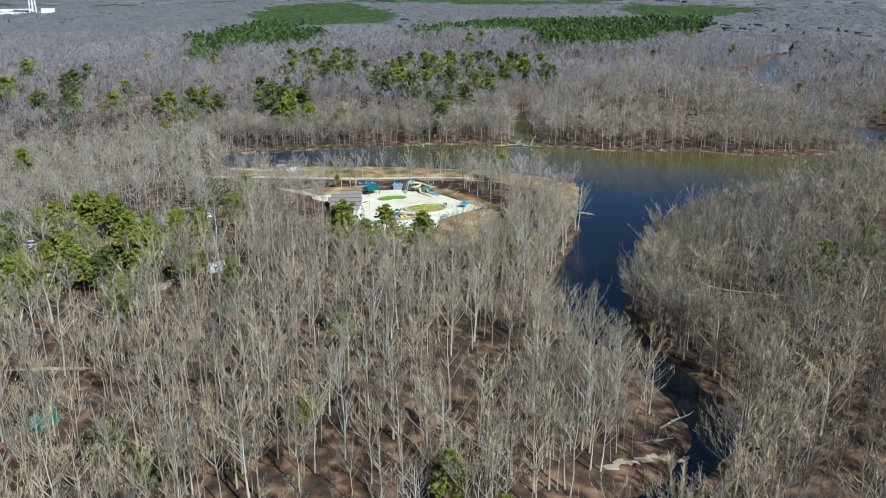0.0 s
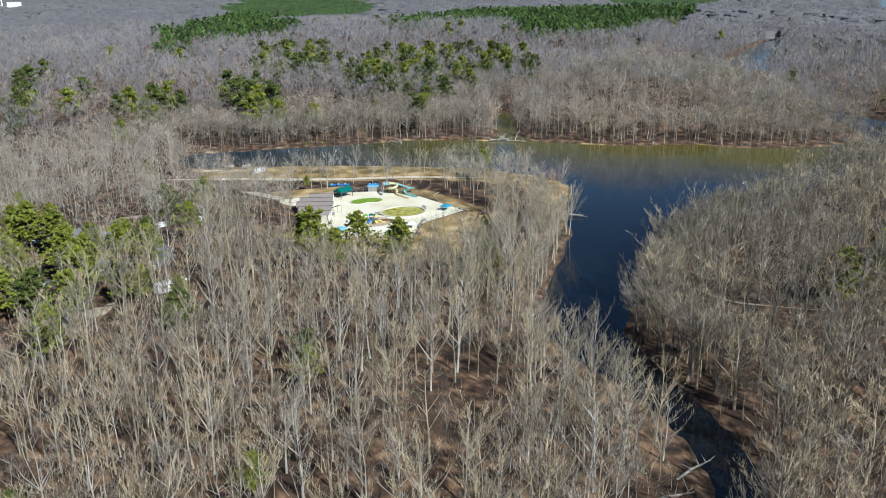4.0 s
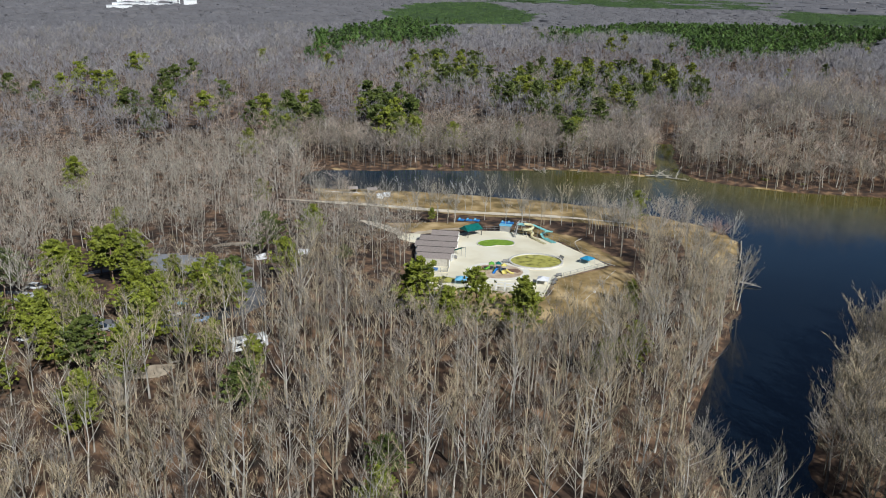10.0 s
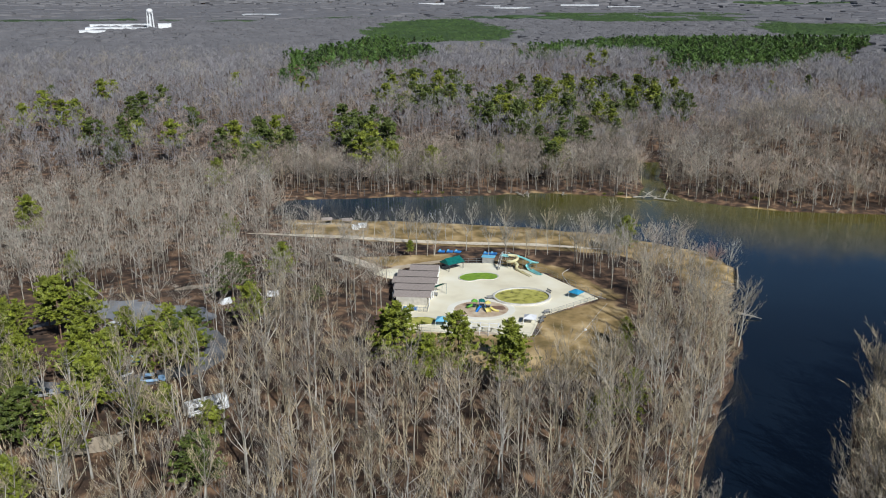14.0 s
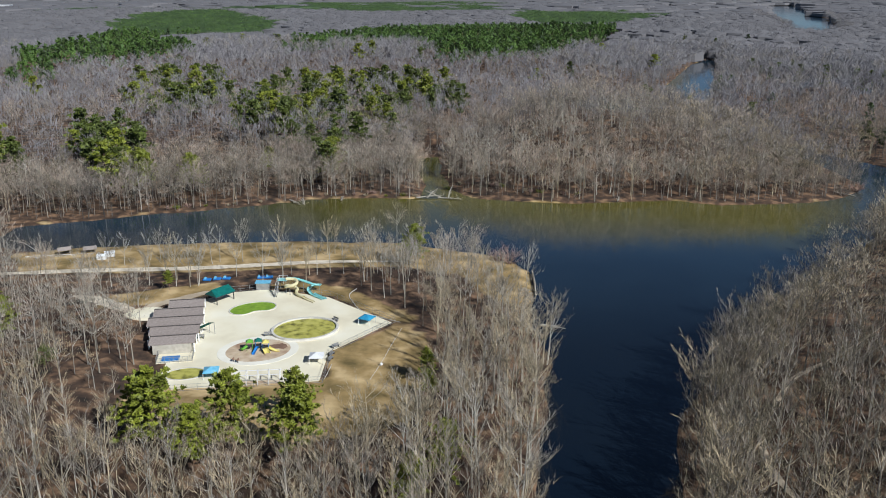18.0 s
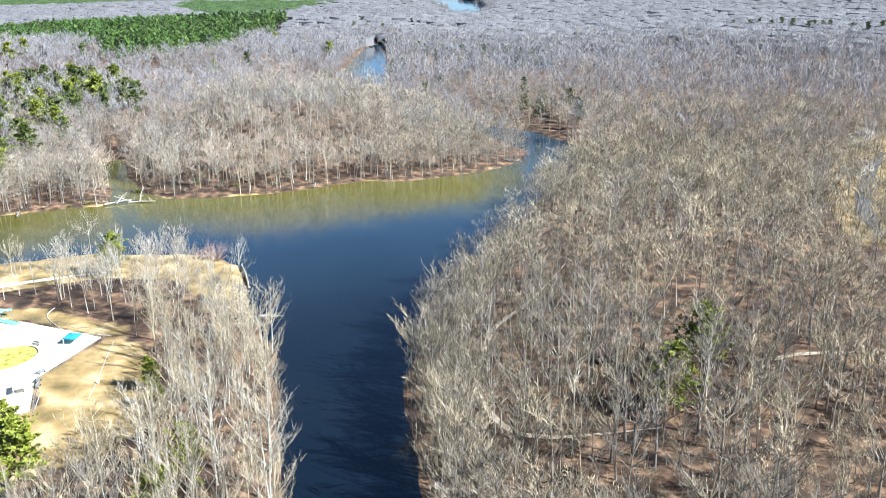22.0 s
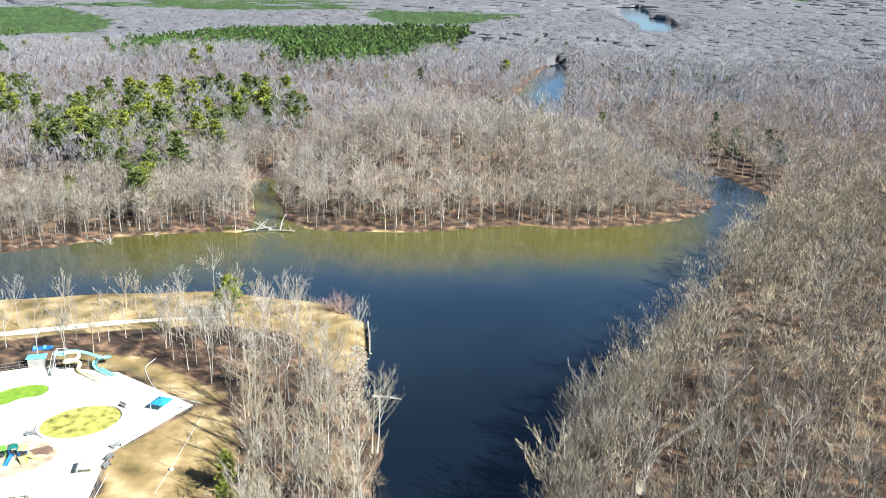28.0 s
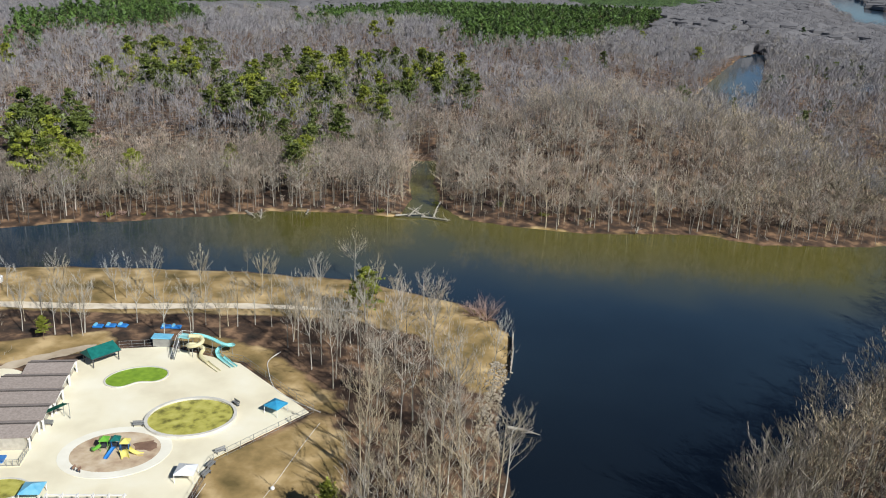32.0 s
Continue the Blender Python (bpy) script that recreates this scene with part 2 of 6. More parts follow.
def water_material():
    """Clear dark water with sky blue put into its base; the arm along the far bank is clouded olive, partly painted
    bank reflection, with a wandering edge.
    """
    m = material("lake_water", [(0.0030, 0.0070, 0.0140), (0.0068, 0.0105, 0.0150)], 0.012, 0.08, detail=3)
    n, l = m.node_tree.nodes, m.node_tree.links
    bsdf = n["Principled BSDF"]
    bsdf.inputs["IOR"].default_value = 1.5
    clear = bsdf.inputs["Base Color"].links[0].from_socket
    co = n.new("ShaderNodeNewGeometry")
    t = n.new("ShaderNodeTexNoise")
    t.inputs["Scale"].default_value, t.inputs["Detail"].default_value = 1.1, 4
    l.new(co.outputs["Position"], t.inputs["Vector"])
    b = n.new("ShaderNodeBump")
    b.inputs["Strength"].default_value, b.inputs["Distance"].default_value = 0.022, 0.12
    l.new(t.outputs["Fac"], b.inputs["Height"])
    l.new(b.outputs["Normal"], bsdf.inputs["Normal"])
    at = n.new("ShaderNodeSeparateXYZ")
    l.new(co.outputs["Position"], at.inputs[0])
    wander = n.new("ShaderNodeTexNoise")
    wander.inputs["Scale"].default_value, wander.inputs["Detail"].default_value = 0.013, 4
    l.new(co.outputs["Position"], wander.inputs["Vector"])
    bent = n.new("ShaderNodeMath")
    bent.operation = "MULTIPLY_ADD"
    bent.inputs[1].default_value = 75
    l.new(wander.outputs["Fac"], bent.inputs[0])
    l.new(at.outputs["Y"], bent.inputs[2])
    edge = n.new("ShaderNodeMapRange")
    edge.interpolation_type = "SMOOTHSTEP"
    edge.inputs["From Min"].default_value, edge.inputs["From Max"].default_value = 48, 118
    l.new(bent.outputs[0], edge.inputs["Value"])
    # The clouded part ends towards both sides of the arm.
    both = edge.outputs["Result"]
    for low, high in ((-150, -60), (150, 85)):
        side = n.new("ShaderNodeMapRange")
        side.interpolation_type = "SMOOTHSTEP"
        side.inputs["From Min"].default_value, side.inputs["From Max"].default_value = low, high
        l.new(at.outputs["X"], side.inputs["Value"])
        times = n.new("ShaderNodeMath")
        times.operation = "MULTIPLY"
        l.new(both, times.inputs[0])
        l.new(side.outputs["Result"], times.inputs[1])
        both = times.outputs[0]
    # Milkier open lake against the clear channel, with the sky's reflection painted in.
    milky_sky = n.new("ShaderNodeMapRange")
    milky_sky.interpolation_type = "SMOOTHSTEP"
    milky_sky.inputs["From Min"].default_value, milky_sky.inputs["From Max"].default_value = -10, 95
    l.new(bent.outputs[0], milky_sky.inputs["Value"])
    pale = n.new("ShaderNodeMix")
    pale.data_type = "RGBA"
    pale.inputs[7].default_value = (0.025, 0.046, 0.068, 1)
    l.new(milky_sky.outputs["Result"], pale.inputs["Factor"])
    l.new(clear, pale.inputs[6])
    mix = n.new("ShaderNodeMix")
    mix.data_type = "RGBA"
    mix.inputs[7].default_value = (0.104, 0.092, 0.016, 1)
    l.new(both, mix.inputs["Factor"])
    l.new(pale.outputs[2], mix.inputs[6])
    l.new(mix.outputs[2], bsdf.inputs["Base Color"])
    return m


def ground_material():
    """Leaf litter, and dry winter grass where the attribute 'grass' says so."""
    m = material("woodland_floor", [(0.018, 0.0115, 0.007), (0.078, 0.044, 0.025), (0.29, 0.172, 0.094)], 0.30, 0.95, 0.4, 3, detail=9)
    n, l = m.node_tree.nodes, m.node_tree.links
    bsdf = n["Principled BSDF"]
    litter = bsdf.inputs["Base Color"].links[0].from_socket
    co = n.new("ShaderNodeNewGeometry")
    t = n.new("ShaderNodeTexNoise")
    t.inputs["Scale"].default_value, t.inputs["Detail"].default_value = 0.16, 8
    l.new(co.outputs["Position"], t.inputs["Vector"])
    ramp = n.new("ShaderNodeValToRGB")
    els = ramp.color_ramp.elements
    els[0].position, els[1].position = 0.32, 0.68
    els[0].color, els[1].color = (0.135, 0.096, 0.030, 1), (0.58, 0.42, 0.21, 1)
    mid = els.new(0.5)
    mid.color = (0.325, 0.22, 0.085, 1)
    l.new(t.outputs["Fac"], ramp.inputs["Fac"])
    at = n.new("ShaderNodeAttribute")
    at.attribute_name = "grass"
    add = n.new("ShaderNodeMath")
    add.operation = "ADD"
    l.new(at.outputs["Fac"], add.inputs[0])
    sub = n.new("ShaderNodeMapRange")
    sub.inputs["To Min"].default_value, sub.inputs["To Max"].default_value = -0.35, 0.35
    l.new(t.outputs["Fac"], sub.inputs["Value"])
    l.new(sub.outputs["Result"], add.inputs[1])
    sharp = n.new("ShaderNodeMapRange")
    sharp.inputs["From Min"].default_value, sharp.inputs["From Max"].default_value = 0.38, 0.62
    l.new(add.outputs[0], sharp.inputs["Value"])
    mix = n.new("ShaderNodeMix")
    mix.data_type = "RGBA"
    l.new(sharp.outputs["Result"], mix.inputs["Factor"])
    l.new(litter, mix.inputs[6])
    l.new(ramp.outputs["Color"], mix.inputs[7])
    l.new(mix.outputs[2], bsdf.inputs["Base Color"])
    return m


WATER, GROUND = water_material(), ground_material()


# ---- the plan: outlines in metres ----
LAKE = [(-168, 22), (-147, 32), (-129, 44), (-120, 47), (-97, 60), (-81, 71), (-62, 76), (-41, 77), (-42, 100), (-47, 123), (-54, 156), (-44, 156),
        (-36, 118), (-31, 95), (-21, 81), (-7, 79), (14, 78), (25, 80), (40, 85), (55, 88), (70, 83), (88, 87), (105, 92), (118, 100), (128, 111), (134, 126), (129, 160), (122, 186),
        (138, 190), (156, 164), (161, 130), (148, 97)]
LAKE += [(125, 64), (90, 12), (63, -30), (43, -60), (32.5, -86), (29, -112), (26, -134), (36, -155), (48, -176), (50, -194), (44, -209), (35, -224), (15, -249),
         (8, -246), (29, -221), (38, -206), (42, -193), (40, -180), (28, -162), (15, -148), (6, -132), (6, -119), (7, -92), (8, -64), (4, -40), (4, -19.5), (3, -3), (-6, 11),
         (-22, 16), (-36, 20), (-50, 20), (-61, 19), (-87, 15), (-112, 9), (-133, 3), (-150, -4), (-165, 2)]
CREEK = [(122, 184), (110, 230), (112, 275), (96, 312), (76, 316), (52, 322), (28, 336), (18, 366), (30, 388), (58, 386), (84, 398), (98, 462), (118, 540), (134, 600), (147, 652), (166, 694),
         (182, 690), (170, 645), (160, 600), (146, 520), (134, 450), (116, 372), (112, 332), (126, 276), (124, 230), (136, 188)]
FAR_LAKE = [(372, 1140), (420, 1330), (480, 1816), (700, 2842), (860, 2842), (540, 1500), (470, 1240), (410, 1130)]
PLAZA = [(-75, -33), (-65, -29), (-48, -32.4), (-29, -46.8), (-39.5, -65), (-38, -79), (-66, -86.5), (-71, -80), (-73, -71), (-84, -48)]
SOUTH_LAWN = [(-68, -86), (-36, -78), (-39, -64), (-27, -49), (-20, -54), (-17, -72), (-19, -95), (-31, -102), (-58, -107), (-72, -100)]
SHORE_LAWN = [(-150, -8), (-133, 2), (-112, 8), (-87, 14), (-61, 18), (-36, 19), (-22, 15), (-6, 10), (2, -3), (4, -19.5), (1, -32), (-7, -26), (-15, -10), (-32, -5),
              (-60, -10), (-95, -17), (-135, -26)]
FENCE_STRIP = [(-66, -27), (-48, -31), (-27, -47), (-22, -45), (-44, -26), (-62, -22)]
WEST_YARD = [(-100, -50), (-86, -40), (-76, -32), (-80, -26), (-94, -34), (-104, -42)]
PARK = [(-146, -44), (-112, -46), (-100, -42), (-92, -34), (-80, -26), (-60, -21), (-42, -18), (-22, -14), (-15, -10), (-32, -5), (-60, -10), (-95, -17), (-135, -26), (-150, -30)]
CAMP = [(-155, -178), (-85, -180), (-76, -140), (-88, -108), (-150, -104)]
CAMP_LOOP = [(-146, -140), (-140, -120), (-124, -112), (-112, -114), (-104, -122), (-112, -136), (-110, -152), (-122, -158), (-140, -154)]
CAMP_LOT = [(-141, -112), (-122, -96), (-107, -108), (-113, -124), (-126, -127)]
CAMP_BARE = [(-131, -101), (-119, -96), (-124, -82), (-132, -78), (-142, -83)]
EAST_LOT = [(176, -40), (188, -16), (205, 10), (228, 40), (262, 70), (290, 100), (330, 92), (290, 40), (250, 5), (215, -35), (190, -60)]
PLAZA_Z = 1.5


def signed(px, py, poly):
    """Distance to a closed outline, negative inside, for arrays of points."""
    p = np.array(poly, float)
    q = np.roll(p, -1, 0)
    best = np.full(px.shape, 1e18)
    inside = np.zeros(px.shape, bool)
    for (ax, ay), (bx, by) in zip(p, q):
        ex, ey = bx - ax, by - ay
        wx, wy = px - ax, py - ay
        k = np.clip((wx * ex + wy * ey) / (ex * ex + ey * ey), 0, 1)
        best = np.minimum(best, (wx - k * ex) ** 2 + (wy - k * ey) ** 2)
        cross = ((ay > py) != (by > py)) & (px < ex * (py - ay) / (ey if ey else 1e-9) + ax)
        inside ^= cross
    d = np.sqrt(best)
    return np.where(inside, -d, d)


def wavy(px, py, scale, seed):
    """Smooth sum of sines between about -1 and 1."""
    r = np.random.RandomState(seed)
    out = 0
    for k in range(6):
        a, f, ph = r.uniform(0, 6.28), scale * r.uniform(0.6, 2.2), r.uniform(0, 6.28)
        out = out + np.sin((px * np.cos(a) + py * np.sin(a)) * f + ph)
    return out / 3.2


def water_distance(px, py):
    d = np.minimum(signed(px, py, LAKE), signed(px, py, CREEK))
    d = np.minimum(d, signed(px, py, FAR_LAKE))
    return d + 0.8 * wavy(px, py, 0.35, 3)


def bump_at(px, py, cx, cy, sx, sy):
    return np.exp(-(((px - cx) / sx) ** 2 + ((py - cy) / sy) ** 2))


def smooth(v, a, b):
    k = np.clip((v - a) / (b - a), 0, 1)
    return k * k * (3 - 2 * k)


def height(px, py, d=None):
    px, py = np.asarray(px, float), np.asarray(py, float)
    d = water_distance(px, py) if d is None else d
    land = 0.15 + 1.2 * (1 - np.exp(-np.maximum(d, 0) / 7)) + 0.018 * np.clip(d - 25, 0, 160)
    hill = 5.5 * bump_at(px, py, -110, -150, 55, 60) + 18 * bump_at(px, py, 28, 158, 62, 48) + 5 * bump_at(px, py, 110, -50, 50, 70)
    hill = hill + 4 * bump_at(px, py, -120, 150, 120, 70) + 3 * bump_at(px, py, -10, -190, 40, 50)
    land = land + hill * smooth(d, 1, 45) + 0.5 * wavy(px, py, 0.06, 8) * smooth(d, 5, 30)
    land = land + 5.5 * wavy(px, py, 0.006, 27) * smooth(np.hypot(px, py - 60), 260, 520) * smooth(d, 4, 70)
    land = land + 56 * smooth(np.hypot(px, py + 230), 3500, 4700)
    wet = np.maximum(-2.5, 0.35 * d)
    h = np.where(d > 0, land, wet + 0.15)
    flat = 1 - smooth(signed(px, py, PLAZA), 1.0, 14)
    shore = 1 - smooth(signed(px, py, SHORE_LAWN), 0, 8)
    h = np.where(d > 0, h * (1 - flat) + (PLAZA_Z - 0.12) * flat, h)
    h = np.where(d > 0, h * (1 - 0.8 * shore) + np.minimum(h, 1.4) * 0.8 * shore, h)
    return h


def height_at(x, y):
    return float(height(np.array([x]), np.array([y]))[0])


# ---- mesh helpers ----
def part(name, bm, mat, parent=None, label=""):
    """Link a bmesh as one mesh object, under a thing or a part."""
    me = bpy.data.meshes.new(name)
    bm.to_mesh(me)
    bm.free()
    me.materials.append(mat)
    ob = new(name, me)
    ob.parent = parent
    if label:
        ob["label"] = label
    return ob


def array_mesh(name, verts, tris, mats, index=None):
    """A mesh from arrays of vertices and triangles."""
    me = bpy.data.meshes.new(name)
    nv, nf = len(verts), len(tris)
    me.vertices.add(nv)
    me.vertices.foreach_set("co", np.asarray(verts, np.float32).ravel())
    me.loops.add(nf * 3)
    me.loops.foreach_set("vertex_index", np.asarray(tris, np.int32).ravel())
    me.polygons.add(nf)
    me.polygons.foreach_set("loop_start", np.arange(0, nf * 3, 3, dtype=np.int32))
    for m in mats:
        me.materials.append(m)
    if index is not None:
        me.polygons.foreach_set("material_index", np.asarray(index, np.int32))
    me.update(calc_edges=True)
    return me


def thing(name, at, label, category, group="", turn=0.0, kind=""):
    """An empty at the base of a thing, to parent its parts."""
    ob = new(name)
    ob.matrix_world = pose(*at, 0, 0, turn)
    return tagged(ob, label, category, group, kind)


def box(bm, size, at=(0, 0, 0), turn=0.0, bevel=0.0):
    made = bmesh.ops.create_cube(bm, size=1)["verts"]
    bmesh.ops.transform(bm, matrix=Matrix.Translation(at) @ Matrix.Rotation(radians(turn), 4, "Z") @ Matrix.Diagonal((*size, 1)), verts=made)
    if bevel:
        edges = list({e for v in made for e in v.link_edges})
        bmesh.ops.bevel(bm, geom=edges, offset=bevel, segments=1, affect="EDGES")
    return bm


def boxed(size, at=(0, 0, 0), turn=0.0, bevel=0.0):
    return box(bmesh.new(), size, at, turn, bevel)


def rod(bm, a, b, r0, r1=None, sides=6, caps=True):
    """A tapered round bar from a to b."""
    a, b = Vector(a), Vector(b)
    r1 = r0 if r1 is None else r1
    axis = (b - a).normalized()
    side = axis.orthogonal().normalized()
    up = axis.cross(side)
    rings = []
    for c, r in ((a, r0), (b, r1)):
        rings.append([bm.verts.new(c + (side * math.cos(6.2832 * k / sides) + up * math.sin(6.2832 * k / sides)) * r) for k in range(sides)])
    for k in range(sides):
        bm.faces.new((rings[0][k], rings[0][(k + 1) % sides], rings[1][(k + 1) % sides], rings[1][k]))
    if caps:
        bm.faces.new(list(reversed(rings[0])))
        bm.faces.new(rings[1])
    return bm


def rods(pairs, r, sides=6):
    bm = bmesh.new()
    for a, b in pairs:
        rod(bm, a, b, r, sides=sides)
    return bm


def spline(points, steps=8):
    """Points along a smooth line through the given ones."""
    p = [Vector(points[0])] + [Vector(q) for q in points] + [Vector(points[-1])]
    out = []
    for i in range(1, len(p) - 2):
        for k in range(steps):
            t = k / steps
            a, b, c, d = p[i - 1], p[i], p[i + 1], p[i + 2]
            out.append(0.5 * ((2 * b) + (c - a) * t + (2 * a - 5 * b + 4 * c - d) * t * t + (3 * b - a - 3 * c + d) * t ** 3))
    return out + [p[-1]]


def swept(points, profile, closed=True):
    """A profile of (sideways, up) pairs carried along a line."""
    bm = bmesh.new()
    rings = []
    for i, q in enumerate(points):
        a, b = points[max(i - 1, 0)], points[min(i + 1, len(points) - 1)]
        ahead = (b - a).normalized()
        side = ahead.cross(Vector((0, 0, 1)))
        side = side.normalized() if side.length > 1e-4 else Vector((1, 0, 0))
        up = side.cross(ahead)
        rings.append([bm.verts.new(q + side * u + up * v) for u, v in profile])
    n = len(profile)
    for r0, r1 in zip(rings, rings[1:]):
        for k in range(n if closed else n - 1):
            bm.faces.new((r0[k], r0[(k + 1) % n], r1[(k + 1) % n], r1[k]))
    return bm


def tube(points, r, sides=10):
    return swept(points, [(r * math.cos(6.2832 * k / sides), r * math.sin(6.2832 * k / sides)) for k in range(sides)])


def flume(points, r):
    """An open half-pipe with a wall of its own."""
    outer = [(r * math.cos(math.pi + math.pi * k / 8), r * math.sin(math.pi + math.pi * k / 8)) for k in range(9)]
    inner = [(0.9 * u, 0.9 * v) for u, v in reversed(outer)]
    return swept(points, outer + inner)


def slab(outline, z0, z1):
    bm = bmesh.new()
    low = [bm.verts.new((x, y, z0)) for x, y in outline]
    top = [bm.verts.new((x, y, z1)) for x, y in outline]
    n = len(outline)
    for k in range(n):
        bm.faces.new((low[k], low[(k + 1) % n], top[(k + 1) % n], top[k]))
    bm.faces.new(top)
    bmesh.ops.triangulate(bm, faces=[f for f in bm.faces if len(f.verts) > 4])
    bmesh.ops.recalc_face_normals(bm, faces=bm.faces)
    return bm


def oval(cx, cy, rx, ry, turn, n=40, dent=0.0):
    """An outline; dent pulls one side in, to a kidney shape."""
    c, s = math.cos(radians(turn)), math.sin(radians(turn))
    out = []
    for k in range(n):
        a = 6.2832 * k / n
        u, v = rx * math.cos(a), ry * math.sin(a)
        if v < 0:
            v += dent * math.exp(-(u / (rx * 0.45)) ** 2)
        out.append((cx + u * c - v * s, cy + u * s + v * c))
    return out


def ring(outer, inner, z0, z1):
    bm = bmesh.new()
    n = len(outer)
    loops = [[bm.verts.new((x, y, z)) for x, y in o] for o, z in ((outer, z0), (outer, z1), (inner, z1), (inner, z0))]
    for a, b in ((0, 1), (1, 2), (2, 3)):
        for k in range(n):
            bm.faces.new((loops[a][k], loops[a][(k + 1) % n], loops[b][(k + 1) % n], loops[b][k]))
    return bm


def ribbon(line, width, lift, steps=6):
    """A path laid on the ground along a line of (x, y)."""
    pts = spline([(x, y, 0) for x, y in line], steps)
    bm = bmesh.new()
    rows = []
    for i, q in enumerate(pts):
        a, b = pts[max(i - 1, 0)], pts[min(i + 1, len(pts) - 1)]
        side = (b - a).cross(Vector((0, 0, 1))).normalized()
        row = []
        for u in (-0.5, -0.17, 0.17, 0.5):
            f = i / (len(pts) - 1)
            w = width * (1 + 0.15 * math.sin(i * 1.7)) * min(1, 0.15 + 4 * min(f, 1 - f))
            p = q + side * u * w
            row.append((p.x, p.y))
        rows.append(row)
    flat = np.array(rows).reshape(-1, 2)
    z = height(flat[:, 0], flat[:, 1])
    vs = [bm.verts.new((x, y, max(h, 0.1) + lift)) for (x, y), h in zip(flat, z)]
    for i in range(len(rows) - 1):
        for k in range(3):
            bm.faces.new((vs[4 * i + k], vs[4 * i + 4 + k], vs[4 * i + 5 + k], vs[4 * i + 1 + k]))
    bmesh.ops.recalc_face_normals(bm, faces=bm.faces)
    for f in bm.faces:
        if f.normal.z < 0:
            f.normal_flip()
    return bm


# ---- ground and water ----
def stretched(centre, near, fine, far):
    """Coordinates that are evenly spaced near the centre and widen towards the horizon."""
    pos = [0.0]
    step = fine
    while pos[-1] < far:
        if pos[-1] > near:
            step *= 1.09
        pos.append(pos[-1] + step)
    pos = np.array(pos)
    return centre + np.concatenate([-pos[:0:-1], pos])


gx, gy = stretched(-15, 165, 3.3, 6500), stretched(-60, 185, 3.3, 6500)
# Closer lines where the creek and the far lake lie.
gx = np.unique(np.concatenate([gx, np.arange(76, 180, 5.0), np.arange(370, 560, 18.0)]))
gy = np.unique(np.concatenate([gy, np.arange(178, 690, 7.0), np.arange(1130, 2000, 30.0)]))
GX, GY = np.meshgrid(gx, gy)
fx, fy = GX.ravel(), GY.ravel()
gd = water_distance(fx, fy)
gz = height(fx, fy, gd)
nx, ny = len(gx), len(gy)
ii = (np.arange(ny - 1)[:, None] * nx + np.arange(nx - 1)[None]).ravel()
gt = np.concatenate([np.stack([ii, ii + 1, ii + nx + 1], 1), np.stack([ii, ii + nx + 1, ii + nx], 1)])
me = array_mesh("ground", np.stack([fx, fy, gz], 1), gt, [GROUND])
me.polygons.foreach_set("use_smooth", np.ones(len(gt), bool))
grass = np.maximum.reduce([1 - smooth(signed(fx, fy, o), -2, 3) for o in (SOUTH_LAWN, SHORE_LAWN, WEST_YARD, EAST_LOT, FENCE_STRIP)])
grass = np.maximum(grass, (0.28 + 0.3 * wavy(fx, fy, 0.12, 33)) * (1 - smooth(gd, 1.0, 4.5)) * (fy > 24))
at = me.attributes.new("grass", "FLOAT", "POINT")
at.data.foreach_set("value", grass.astype(np.float32))
ground = tagged(new("ground", me), "leaf-strewn woodland floor with patches of dry grass", "ground", kind="structure")
bm = bmesh.new()
for x, y in ((-420, -320), (1400, -320), (1400, 3400), (-420, 3400)):
    bm.verts.new((x, y, 0))
bm.faces.new(bm.verts)
tagged(part("water", bm, WATER), "still dark olive lake water reflecting the sky", "lake", kind="structure")


# ---- trees ----
class Buffer:
    """Triangles gathered with a kind of surface each."""

    def __init__(self):
        self.v, self.t, self.k = [], [], []

    def tri(self, a, b, c, kind=0):
        n = len(self.v)
        self.v += [tuple(a), tuple(b), tuple(c)]
        self.t.append((n, n + 1, n + 2))
        self.k.append(kind)

    def limb(self, pts, radii, sides, kind=0):
        base = len(self.v)
        for i, p in enumerate(pts):
            ahead = (pts[min(i + 1, len(pts) - 1)] - pts[max(i - 1, 0)]).normalized()
            side = ahead.orthogonal().normalized()
            up = ahead.cross(side)
            for k in range(sides):
                a = 6.2832 * k / sides
                self.v.append(tuple(p + (side * math.cos(a) + up * math.sin(a)) * radii[i]))
        for i in range(len(pts) - 1):
            for k in range(sides):
                a, b = base + i * sides + k, base + i * sides + (k + 1) % sides
                self.t += [(a, b, b + sides), (a, b + sides, a + sides)]
                self.k += [kind, kind]

    def spike(self, p, way, length, width, kind=0, roll=0.0):
        side = way.orthogonal().normalized()
        side = Matrix.Rotation(roll, 3, way) @ side
        q = p + way * length
        self.tri(p - side * width * 0.5, p + side * width * 0.5, q, kind)

    def arrays(self):
        return np.array(self.v, np.float32), np.array(self.t, np.int32), np.array(self.k, np.int32)


def heading(r, up):
    a = r.uniform(0, 6.2832)
    u = math.asin(max(-1, min(1, up)))
    return Vector((math.cos(a) * math.cos(u), math.sin(a) * math.cos(u), math.sin(u)))


